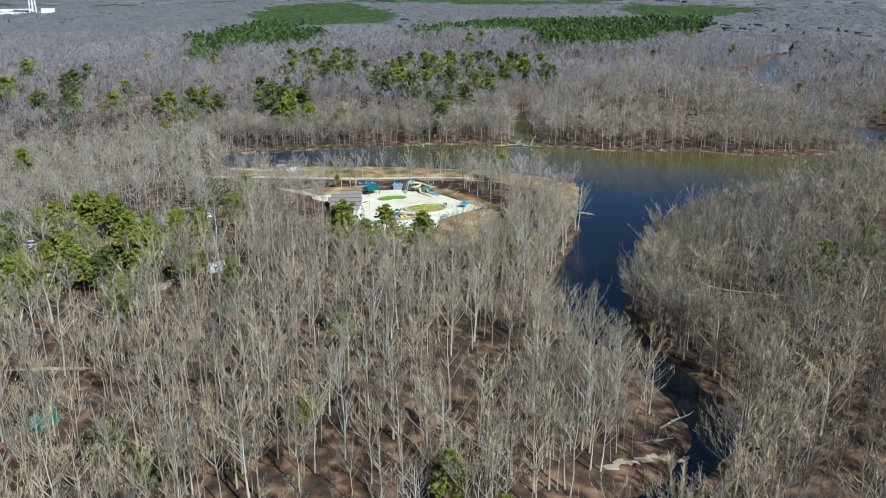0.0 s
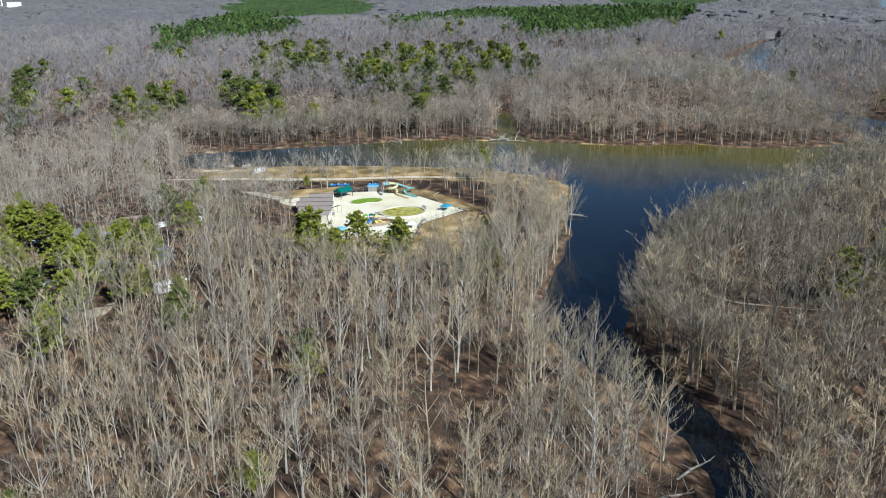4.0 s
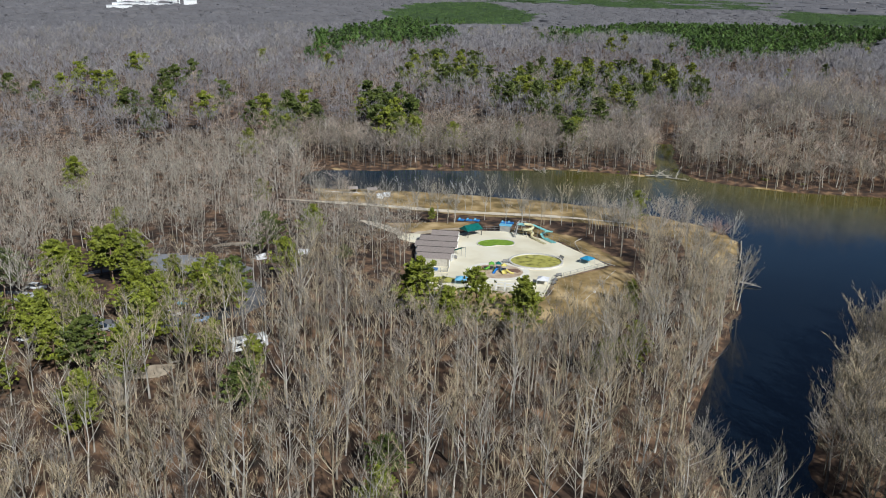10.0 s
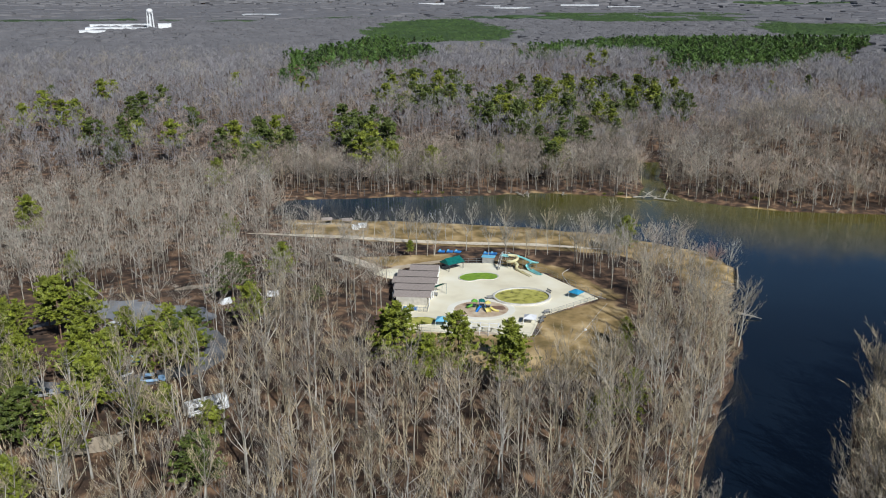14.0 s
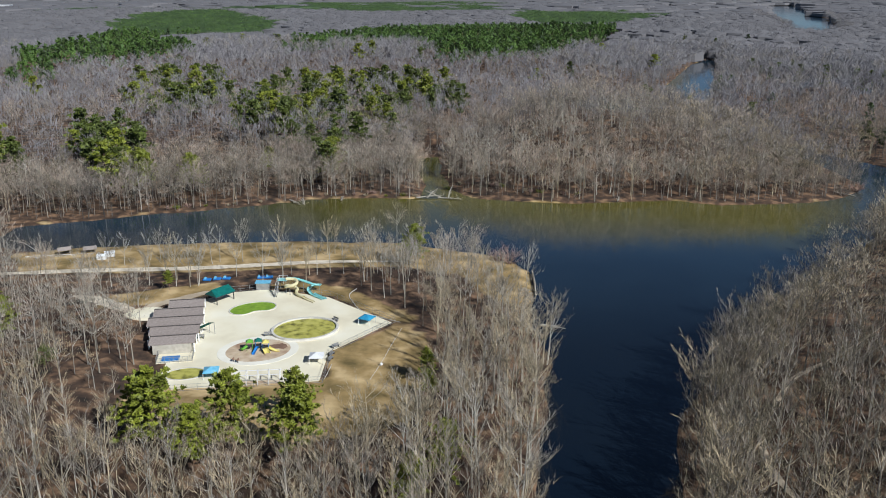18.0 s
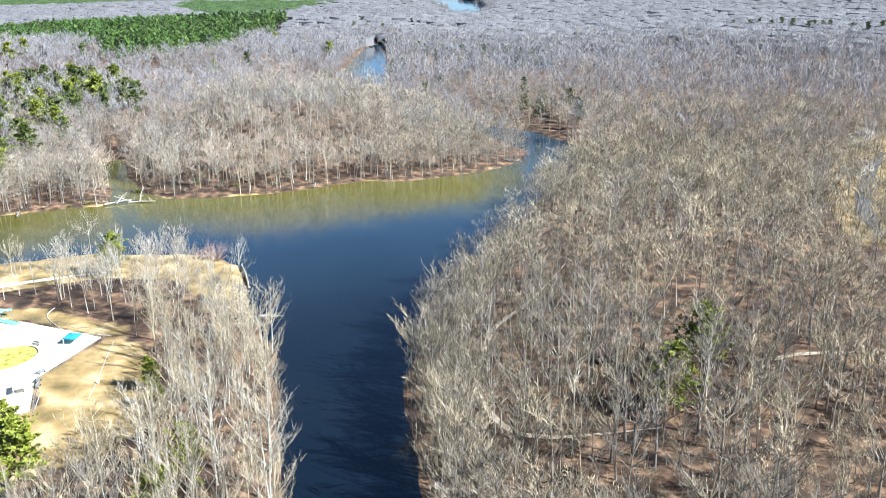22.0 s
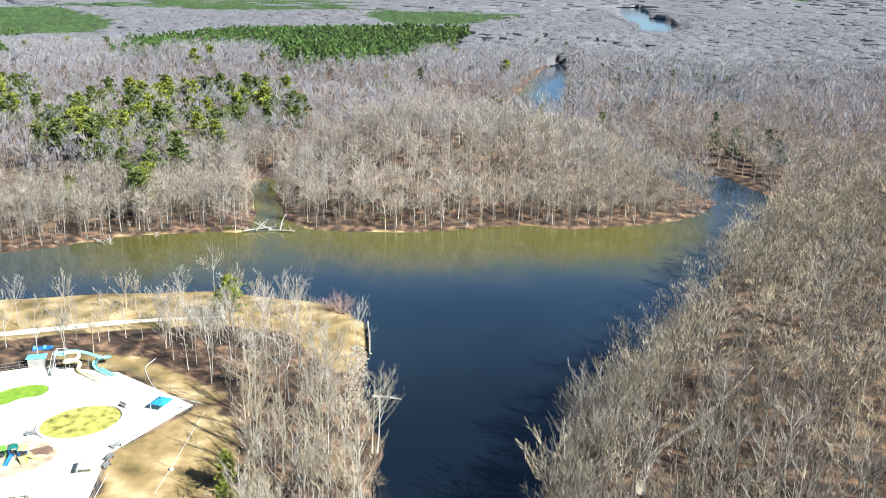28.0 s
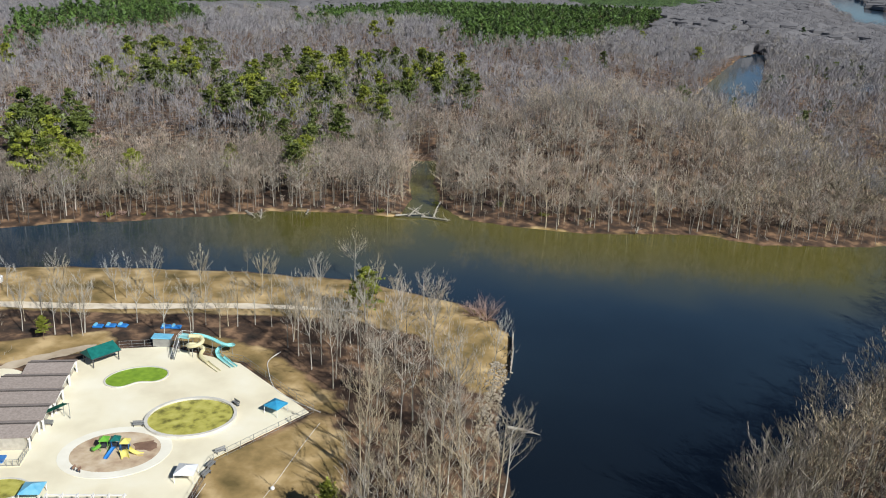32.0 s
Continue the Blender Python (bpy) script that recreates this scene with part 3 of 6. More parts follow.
def bare_tree(seed, tall, detail):
    """A leafless forest tree: kind 0 is the trunk with its limbs, kind 1 the fine twigs. detail: 3 near, 2 middle, 1 far."""
    r = random.Random(seed)
    b = Buffer()
    lean = Vector((r.uniform(-0.06, 0.06), r.uniform(-0.06, 0.06), 1)).normalized()
    girth = tall * r.uniform(0.0085, 0.012)
    steps = {3: 4, 2: 3, 1.5: 2, 1: 2}[detail]
    pts = [Vector((0, 0, -0.3))]
    for i in range(steps):
        wob = Vector((r.uniform(-1, 1), r.uniform(-1, 1), 0)) * tall * 0.012
        pts.append(lean * (tall * 0.93 * (i + 1) / steps) + wob)
    radii = [girth * (1.25 if i == 0 else 1 - 0.86 * i / steps) for i in range(steps + 1)]
    if detail < 3:
        radii = [0.7 * q for q in radii]
    b.limb(pts, radii, {3: 5, 2: 3, 1.5: 3, 1: 3}[detail], 0)

    def on_trunk(k):
        f = k * (len(pts) - 1)
        i = min(int(f), len(pts) - 2)
        return pts[i].lerp(pts[i + 1], f - i)

    spread = tall * r.uniform(0.29, 0.41)
    start = r.uniform(0.30, 0.48)
    if detail == 3:
        stems = []
        for _ in range(r.randint(4, 5)):
            k = r.uniform(0.34, 0.58)
            stems.append((on_trunk(k), heading(r, r.uniform(0.76, 0.93)), tall * (0.97 - k) * r.uniform(0.75, 1.05), 0.5))
        for _ in range(r.randint(6, 9)):
            k = start + (0.95 - start) * r.random()
            stems.append((on_trunk(k), heading(r, r.uniform(0.5, 0.85)), spread * (1.3 - 0.65 * k) * r.uniform(0.7, 1.2), 0.26))
        for p, way, length, thick in stems:
            bend = (way + Vector((0, 0, r.uniform(0.2, 0.6)))).normalized()
            mid = p + way * length * 0.5
            tip = mid + bend * length * 0.5
            b.limb([p, mid], [girth * thick, girth * thick * 0.6], 3, 0)
            b.spike(mid, bend, length * 0.5, girth * thick * 1.1, 0, r.uniform(0, 3))
            for _ in range(16 if thick > 0.3 else 13):
                f = r.uniform(0.25, 1.0)
                q = p.lerp(mid, f * 2) if f < 0.5 else mid.lerp(tip, f * 2 - 1)
                w = (bend + heading(r, r.uniform(0.0, 0.8)) * 0.62 + Vector((0, 0, 0.22))).normalized()
                ln = tall * r.uniform(0.05, 0.105)
                b.spike(q, w, ln, 0.06, 1, r.uniform(0, 3.14))
                for _ in range(2):
                    b.spike(q + w * ln * r.uniform(0.2, 0.85), (w + heading(r, r.uniform(0.0, 0.9)) * 0.6).normalized(), ln * r.uniform(0.45, 0.9), 0.05, 1, r.uniform(0, 3.14))
    else:
        # Forked limbs, each with clusters of short twigs round its outer half, and gaps between them.
        limbs, twigs, width, short, long = {2: (11, 25, 0.08, 0.04, 0.09), 1.5: (9, 18, 0.105, 0.05, 0.11), 1: (7, 10, 0.24, 0.09, 0.16)}[detail]
        for _ in range(limbs):
            p = on_trunk(r.uniform(0.36, 0.86))
            way = heading(r, r.uniform(0.5, 0.94))
            reach = tall * r.uniform(0.26, 0.40) * (1.15 - 0.5 * p.z / tall)
            tip = p + way * reach
            b.spike(p, way, reach, girth * 0.7, 0, r.uniform(0, 3))
            if detail == 2:
                fork = p.lerp(tip, 0.45)
                b.spike(fork, (way + heading(r, 0.6) * 0.7).normalized(), reach * 0.6, girth * 0.6, 0, r.uniform(0, 3))
            for _ in range(twigs):
                q = p.lerp(tip, r.uniform(0.35, 1.05)) + heading(r, r.uniform(-0.5, 0.8)) * reach * r.uniform(0.0, 0.38)
                w = (way + heading(r, r.uniform(-0.1, 1.0)) * 0.6 + Vector((0, 0, 0.45))).normalized()
                b.spike(q, w, tall * r.uniform(short, long), width * r.uniform(0.7, 1.3), 1, r.uniform(0, 3.14))
    return b.arrays()


def pine_tree(seed, tall, detail, slim=1.0):
    """A pine: a bare lower trunk, and an uneven crown of needle tufts on whorls of limbs."""
    r = random.Random(seed)
    b = Buffer()
    top = Vector((r.uniform(-0.4, 0.4), r.uniform(-0.4, 0.4), tall))
    g = tall * 0.011
    b.limb([Vector((0, 0, -0.3)), top * 0.5, top * 0.97], [g * 1.2, g * 0.8, g * 0.15], 6 if detail == 3 else 3, 0)
    low = r.uniform(0.2, 0.32) if detail == 3 else r.uniform(0.34, 0.48)
    whorls = {3: 18, 2: 11, 1: 5}[detail]
    for i in range(whorls):
        k = low + (1 - low) * (i + r.uniform(0, 0.8)) / whorls
        h = (k - low) / (1 - low)
        reach = tall * {3: 0.30, 2: 0.24, 1: 0.22}[detail] * slim * (0.55 + 0.75 * math.sin(min(1, h * 1.35 + 0.2) * 3.0)) * r.uniform(0.75, 1.2) if h < 0.9 else tall * 0.05
        for _ in range({3: 7, 2: 4, 1: 2}[detail]):
            way = heading(r, r.uniform(-0.1, 0.6))
            p = top * k
            ln = reach * r.uniform(0.55, 1.1)
            if detail == 3:
                b.limb([p, p + way * ln * 0.9], [g * 0.25, g * 0.06], 3, 0)
            for j in range({3: 7, 2: 4, 1: 2}[detail]):
                q = p + way * ln * r.uniform(0.3, 1.05) + heading(r, 0) * 0.4
                for _ in range({3: 4, 2: 4, 1: 3}[detail]):
                    w = heading(r, r.uniform(-0.25, 0.95) if detail > 1 else r.uniform(0.2, 1.0))
                    s = {3: 0.95, 2: 1.25, 1: 2.6}[detail] * r.uniform(0.7, 1.3)
                    b.spike(q - w * 0.2 * s, w, s, s * {3: 0.8, 2: 0.95, 1: 0.8}[detail], 1, r.uniform(0, 3.14))
    for _ in range(10 if detail > 1 else 3):
        b.spike(top * r.uniform(0.92, 1.0), heading(r, r.uniform(0.2, 0.95)), 0.9 if detail > 1 else 1.8, 0.4 if detail > 1 else 1.0, 1, r.uniform(0, 3))
    return b.arrays()


def planted(templates, xy, z, size, kinds, seed, broad=1.0):
    """Copies of tree templates joined into arrays. kinds: for each template kind, the choice of material slots."""
    r = np.random.RandomState(seed)
    vs, ts, ks = [], [], []
    off = 0
    pick = r.randint(0, len(templates), len(xy))
    for i, (v, t, k) in enumerate(templates):
        sel = np.nonzero(pick == i)[0]
        if not len(sel):
            continue
        a, s = r.uniform(0, 6.2832, len(sel)), size[sel]
        c, sn = np.cos(a)[:, None], np.sin(a)[:, None]
        w = s * r.uniform(0.87, 1.18, len(sel)) * broad
        out = np.empty((len(sel), len(v), 3), np.float32)
        out[..., 0] = (c * v[:, 0] - sn * v[:, 1]) * w[:, None] + xy[sel, 0, None]
        out[..., 1] = (sn * v[:, 0] + c * v[:, 1]) * w[:, None] + xy[sel, 1, None]
        out[..., 2] = v[:, 2] * s[:, None] + z[sel, None]
        vs.append(out.reshape(-1, 3))
        ts.append((t[None] + (np.arange(len(sel)) * len(v))[:, None, None] + off).reshape(-1, 3))
        slot = np.array([[q[r.randint(len(q))] for q in kinds] for _ in sel])
        ks.append(slot[:, k].reshape(-1))
        off += len(sel) * len(v)
    return np.concatenate(vs), np.concatenate(ts), np.concatenate(ks)


def clear_of(px, py, margin=0.0):
    """How far open ground is, in metres; negative inside a clearing."""
    d = signed(px, py, PLAZA) - 5
    for o in (SOUTH_LAWN, SHORE_LAWN, WEST_YARD, EAST_LOT, FENCE_STRIP):
        d = np.minimum(d, signed(px, py, o) - (2.2 if o is SOUTH_LAWN else 0.5))
    d = np.minimum.reduce([d, signed(px, py, PARK), signed(px, py, CAMP_LOOP), signed(px, py, CAMP_LOT) - 1, signed(px, py, CAMP_BARE) + 1.5])
    d = np.where((signed(px, py, CAMP) < 0) & (wavy(px, py, 0.5, 71) > 0.3), -1, d)
    d = np.where((signed(px, py, EAST_LOT) < 0) & (wavy(px, py, 0.6, 72) > -0.25), 3, d)
    return d


FLIGHT = [(30, -345), (17, -270), (4, -230), (16, -176)]


def flight_distance(px, py):
    d = np.full(px.shape, 1e9)
    for (ax, ay), (bx, by) in zip(FLIGHT, FLIGHT[1:]):
        ex, ey = bx - ax, by - ay
        k = np.clip(((px - ax) * ex + (py - ay) * ey) / (ex * ex + ey * ey), 0, 1)
        d = np.minimum(d, np.hypot(px - ax - k * ex, py - ay - k * ey))
    return d


def scattered(x0, x1, y0, y1, step, seed):
    r = np.random.RandomState(seed)
    px, py = np.meshgrid(np.arange(x0, x1, step), np.arange(y0, y1, step))
    px = px.ravel() + r.uniform(-0.5, 0.5, px.size) * step
    py = py.ravel() + r.uniform(-0.5, 0.5, py.size) * step
    return px, py


def ahead_of(px, py):
    """Whether a place lies in the wide fan that the flight looks over."""
    a = np.degrees(np.arctan2(px - 15, py + 330))
    b = np.degrees(np.arctan2(px - 10, py + 215))
    return ((a > -66) & (a < 48)) | ((b > -66) & (b < 52))


PLANTATION = [(-217, 486), (-300, 800), (-219, 1000), (-88, 1090), (94, 1060), (84, 880), (0, 520), (-74, 470), (-100, 555), (-148, 640), (-186, 640), (-199, 552)]
PINE_BELT = [(-336, 272), (-439, 493), (-534, 773), (-778, 1360), (-679, 1571), (-427, 1158), (-354, 933), (-408, 917), (-483, 851), (-432, 692), (-352, 584), (-274, 473), (-304, 400), (-353, 380)]
FAR_BELT = [(-67, 1431), (-50, 1760), (177, 1937), (285, 1749), (183, 1370), (30, 1240)]
FAR_BELT_WEST = [(-718, 2200), (-516, 2450), (-128, 2400), (-127, 1985), (-256, 1700), (-456, 1690)]
NORTH_PINES = [(-139, 143), (-159, 256), (-129, 317), (-76, 360), (-40, 266), (-37, 203), (-57, 182), (-75, 113), (-80, 86), (-102, 121)]
PINE_GROVE = [(-174, 72), (-191, 110), (-174, 116), (-153, 86), (-140, 58), (-156, 46)]
PINE_COPSE = [(-216, 207), (-263, 321), (-209, 315), (-172, 226), (-179, 183)]


def belt(px, py):
    return np.minimum.reduce([signed(px, py, o) for o in (PLANTATION, PINE_BELT, FAR_BELT, FAR_BELT_WEST)]) + 14 * wavy(px, py, 0.018, 12) + 12 * wavy(px, py, 0.07, 13)


TALL = 16.5
NEAR_TREES = [bare_tree(100 + k, TALL, 3) for k in range(8)]
MID_TREES = [bare_tree(200 + k, TALL, 2) for k in range(10)]
MIDFAR_TREES = [bare_tree(250 + k, TALL, 1.5) for k in range(8)]
FAR_TREES = [bare_tree(300 + k, TALL, 1) for k in range(10)]
NEAR_PINES = [pine_tree(400 + k, 18.0, 3, 0.8 + 0.12 * k) for k in range(5)]
MID_PINES = [pine_tree(500 + k, 18.0, 2) for k in range(5)]
FAR_PINES = [pine_tree(600 + k, 18.0, 1, 0.7) for k in range(5)]


def woodland(name, templates, px, py, size, label, kinds, mats, seed):
    z = height(px, py)
    v, t, k = planted(templates, np.stack([px, py], 1), z, size, kinds, seed, 1.25 if kinds in (EAST_DIMMED_KINDS, BANK_KINDS) else 1.0)
    ob = new(name, array_mesh(name, v, t, mats, k))
    return tagged(ob, label, "woodland", kind="stuff")


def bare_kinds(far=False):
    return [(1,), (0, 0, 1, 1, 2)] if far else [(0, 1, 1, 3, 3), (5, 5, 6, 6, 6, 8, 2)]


def east_of(px, py):
    """Whether a place lies east of the channel and the creek."""
    return px > np.interp(py, [-260, -205, -180, -134, -86, 12, 100, 190, 330, 450, 600, 1000], [30, 46, 44, 20, 20, 70, 135, 128, 112, 120, 150, 300])


# Darker bark mix in the east: its dimmer side light is put into colour.
EAST_DIMMED_KINDS = [(2, 2, 4, 1), (8, 8, 8, 6, 6, 5, 2)]
BANK_KINDS = [(0, 1, 3, 2), (7, 7, 5, 2, 5)]
WEST_KINDS = [(0, 0, 3), (5, 5, 5, 0, 7)]


# Broadleaf woods, coarser with distance from the flight.
rt = np.random.RandomState(5)
px, py = scattered(-190, 170, -290, 20, 5.75, 11)
fd, wd, cl = flight_distance(px, py), water_distance(px, py), clear_of(px, py)
thin = ((px > -34) & (px < 6) & (py > -60)) | ((px > -96) & (px < -20) & (py < -84) & (py > -135))
ok = (fd < 130) & ((wavy(px, py, 0.11, 93) > -0.6) | (py > -120)) & (rt.rand(px.size) > np.where(thin, np.where(py > -60, 0.22, 0.45 * (py > -114)), 0)) & (ahead_of(px, py) | (fd < 70)) & (wd > np.where((py < -138) & ~east_of(px, py), 5.0, np.where((px > 25) & (py > -138), 2.2, 0.1))) & (cl > 0) & (rt.rand(px.size) > 0.06)
bx, by = scattered(-20, 14, -135, -62, 6.5, 19)
ex, ey = scattered(26, 62, -160, -20, 4.2, 20)
sx, sy = scattered(12, 62, -255, -160, 7.5, 24)
ex, ey = np.concatenate([ex, sx]), np.concatenate([ey, sy])
bx, by = np.concatenate([bx, ex]), np.concatenate([by, ey])
bd = water_distance(bx, by)
bok = (bd > np.where(by < -138, np.where(east_of(bx, by), 0.1, 5.0), np.where(bx > 25, 2.2, 0.1))) & (clear_of(bx, by) > 0) & ((bx < 25) | (bd < 9))
near_xy = np.concatenate([np.stack([px[ok], py[ok]], 1), np.stack([bx[bok], by[bok]], 1)])
near_clear = clear_of(near_xy[:, 0], near_xy[:, 1])
south = (near_xy[:, 0] > -95) & (near_xy[:, 0] < -22) & (near_xy[:, 1] < -75)
size = rt.uniform(0.66, 1.15, len(near_xy)) * np.where(south, 0.5 + 0.5 * smooth(near_clear, 2, 26), 0.85 + 0.15 * smooth(near_clear, 2, 20))
east_edge = (near_xy[:, 0] > 28) & (near_xy[:, 1] < 10) & (near_xy[:, 1] > -160) & (water_distance(near_xy[:, 0], near_xy[:, 1]) < 12)
size = np.where(east_edge, size * 0.95, size)
bank = ((near_xy[:, 0] > -24) & (near_xy[:, 0] < 10) & (near_xy[:, 1] > -118)) | ((near_xy[:, 0] > 36) & (near_xy[:, 0] < 78) & (near_xy[:, 1] > -112) & (near_xy[:, 1] < -30))
single = np.nonzero(bank)[0]
single = single[:: max(1, len(single) // 300)][:300]
rest = np.setdiff1d(np.arange(len(near_xy)), single)
eastern = east_of(near_xy[:, 0], near_xy[:, 1])
for side, kinds, label in ((rest[~eastern[rest]], bare_kinds(), "leafless tan and grey broadleaf woodland in winter"), (rest[eastern[rest]], EAST_DIMMED_KINDS, "grey-brown leafless woodland east of the channel, darkened to imitate shade")):
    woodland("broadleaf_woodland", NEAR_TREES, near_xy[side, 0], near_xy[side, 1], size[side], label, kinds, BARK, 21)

px, py = scattered(-430, 330, -262, 260, 6.0, 12)
fd, wd, cl = flight_distance(px, py), water_distance(px, py), clear_of(px, py)
ok = (fd >= 130) & (fd < 300) & ahead_of(px, py) & (wd > 0.6) & (cl > 0) & (rt.rand(px.size) > 0.06)
grown = rt.uniform(0.7, 1.1, px.size) * np.where(east_of(px, py) | (py < 25), 1, 1 - 0.42 * smooth(px, 70, 128))
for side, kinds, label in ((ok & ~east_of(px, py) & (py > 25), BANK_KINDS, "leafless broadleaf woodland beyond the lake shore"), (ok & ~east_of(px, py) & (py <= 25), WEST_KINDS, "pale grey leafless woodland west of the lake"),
                           (ok & east_of(px, py), EAST_DIMMED_KINDS, "leafless woodland on the eastern slopes, shade put into its bark colours")):
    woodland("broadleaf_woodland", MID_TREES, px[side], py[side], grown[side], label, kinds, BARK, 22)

px, py = scattered(-950, 850, -200, 900, 8.9, 13)
fd, wd, cl, pb = flight_distance(px, py), water_distance(px, py), clear_of(px, py), belt(px, py)
ok = (fd >= 300) & (fd < 850 + rt.uniform(-90, 90, px.size)) & ahead_of(px, py) & (wd > 0.6) & (cl > 0) & (pb > 0)
near_part = ok & (fd < 440 + 60 * wavy(px, py, 0.03, 91) + rt.uniform(-110, 110, px.size))
grown = rt.uniform(0.85, 1.25, px.size)
# Beyond the creek the bark mix is darkened in place of dimmer light.
for side, kinds, label in ((near_part & ~east_of(px, py), [(5,), (0, 0, 1, 2, 3)], "leafless broadleaf woodland behind the lake"), (near_part & east_of(px, py), [(5,), (1, 3, 5, 5)], "leafless woodland beyond the creek, its bark darkened in place of shade")):
    woodland("broadleaf_woodland", MIDFAR_TREES, px[side], py[side], grown[side], label, kinds, FAR_HAZED_BARK + [BARK[7], BARK[0], BARK[2]], 45)
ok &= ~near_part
woodland("broadleaf_woodland", FAR_TREES, px[ok], py[ok], rt.uniform(0.85, 1.25, ok.sum()), "distant leafless broadleaf woodland", bare_kinds(True), FAR_HAZED_BARK, 23)


def tuft(seed, spikes, wide, tall, blade):
    """A far clump of crowns: an uneven dome of twigs with blades that break its outline."""
    r = random.Random(seed)
    b = Buffer()
    rim = [Vector((math.cos(1.047 * k) * wide * r.uniform(0.8, 1.2), math.sin(1.047 * k) * wide * r.uniform(0.8, 1.2), tall * r.uniform(0.5, 0.6))) for k in range(6)]
    top = Vector((r.uniform(-0.2, 0.2) * wide, r.uniform(-0.2, 0.2) * wide, tall * 0.72))
    for k in range(6):
        a, c = rim[k], rim[(k + 1) % 6]
        low_a, low_c = Vector((a.x * 1.05, a.y * 1.05, 0)), Vector((c.x * 1.05, c.y * 1.05, 0))
        b.tri(a, c, top, 0)
        b.tri(low_a, low_c, c, 0)
        b.tri(low_a, c, a, 0)
    for _ in range(spikes):
        p = Vector((r.uniform(-wide, wide), r.uniform(-wide, wide), r.uniform(tall * 0.5, tall * 0.66)))
        b.spike(p, (heading(r, 0.4) * 0.7 + Vector((0, 0, 0.8))).normalized(), tall * r.uniform(0.18, 0.32), blade * r.uniform(0.7, 1.4), 1, r.uniform(0, 3.14))
    return b.arrays()


CLUMPS = [tuft(700 + k, 24, 13.6, TALL, 0.36) for k in range(8)]
HORIZON_CLUMPS = [tuft(720 + k, 12, 50, TALL + 1, 1.1) for k in range(8)]
px, py = scattered(-2500, 2200, -300, 2500, 17.5, 14)
fd, wd, pb = flight_distance(px, py), water_distance(px, py), belt(px, py)
ok = (fd >= 835 + rt.uniform(-90, 60, px.size)) & (fd < 2000) & ahead_of(px, py) & (wd > 9) & (pb > 0)
woodland("far_woodland", CLUMPS, px[ok], py[ok], rt.uniform(0.7, 1.1, ok.sum()), "far leafless woodland towards the horizon", [(2,), (0, 1)], CLUMP_HAZED_BARK + [FAR_MASS], 24)
px, py = scattered(-5000, 4500, 200, 5000, 56, 15)
fd, wd = flight_distance(px, py), water_distance(px, py)
ok = (fd >= 1990) & (fd < 4900) & ahead_of(px, py) & (wd > 0)
green = wavy(px, py * 2.5, 0.0016, 4) > 0.75
woodland("far_woodland", HORIZON_CLUMPS, px[ok & ~green], py[ok & ~green], rt.uniform(0.7, 1.05, (ok & ~green).sum()), "far leafless woodland on the horizon", [(2,), (0, 1)], CLUMP_HAZED_BARK + [FAR_MASS], 25)
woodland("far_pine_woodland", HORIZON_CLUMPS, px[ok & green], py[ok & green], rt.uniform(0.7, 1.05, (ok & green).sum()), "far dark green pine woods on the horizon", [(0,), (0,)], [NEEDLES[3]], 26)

# Slighter trees between the near ones, and the close-grown banks behind the lake.
px, py = scattered(-180, 160, -270, 10, 6.7, 51)
fd, wd, cl = flight_distance(px, py), water_distance(px, py), clear_of(px, py)
ok = (fd < 135) & (ahead_of(px, py) | (fd < 70)) & (wd > np.where(py < -138, 5.5, 1.5)) & (cl > 1.5) & (signed(px, py, CAMP) > 4) & (wavy(px, py, 0.09, 92) > np.where(px > 30, -0.35, -0.25))  & ~((px > -34) & (px < 8) & (py > -34)) & ~((px > -80) & (px < -18) & (py < -84) & (py > -116))
slight = rt.uniform(0.55, 0.9, px.size)
for side, kinds in ((ok & (px <= 34), bare_kinds()), (ok & (px > 34), EAST_DIMMED_KINDS)):
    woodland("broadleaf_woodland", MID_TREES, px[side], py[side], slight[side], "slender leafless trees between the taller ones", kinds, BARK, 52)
px, py = scattered(-190, 150, 30, 185, 5.0, 53)
wd = water_distance(px, py)
ok = (wd > 0.6) & (wd < np.where(px > -46, 75, 42)) & (clear_of(px, py) > 0) & ((px < -46) | (rt.rand(px.size) < np.where(wd < 40, 0.5, 0.8)))
grown = rt.uniform(0.75, 1.12, px.size) * (1 - 0.42 * smooth(px, 70, 128))
for side, kinds in ((ok & (px > -46), BANK_KINDS), (ok & (px <= -46), [(2, 2, 0, 4), (5, 5, 7, 2, 8)])):
    woodland("broadleaf_woodland", MID_TREES, px[side], py[side], grown[side], "close-grown leafless trees on the far bank", kinds, BARK, 54)
px, py = scattered(60, 330, -110, 260, 7.2, 57)
fd, wd = flight_distance(px, py), water_distance(px, py)
ok = (fd > 210) & (fd < 420) & (wd > 0.8) & (clear_of(px, py) > 0) & ahead_of(px, py)
woodland("broadleaf_woodland", MIDFAR_TREES, px[ok], py[ok], rt.uniform(0.75, 1.1, ok.sum()), "dense leafless trees in the eastern woods", EAST_DIMMED_KINDS, BARK, 58)
px, py = scattered(24, 74, -165, -15, 4.0, 59)
wd = water_distance(px, py)
ok = (wd > 2.4) & (wd < 12) & (px > 24)
woodland("broadleaf_woodland", MID_TREES, px[ok], py[ok], rt.uniform(0.7, 0.98, ok.sum()), "close-grown leafless trees leaning over the channel", EAST_DIMMED_KINDS, BARK, 60)
px, py = scattered(60, 900, 600, 2000, 9, 55)
fd, wd = flight_distance(px, py), water_distance(px, py)
ok = (fd > 780) & (wd > 0.5) & (wd < np.where(py < 790, 75, 18))
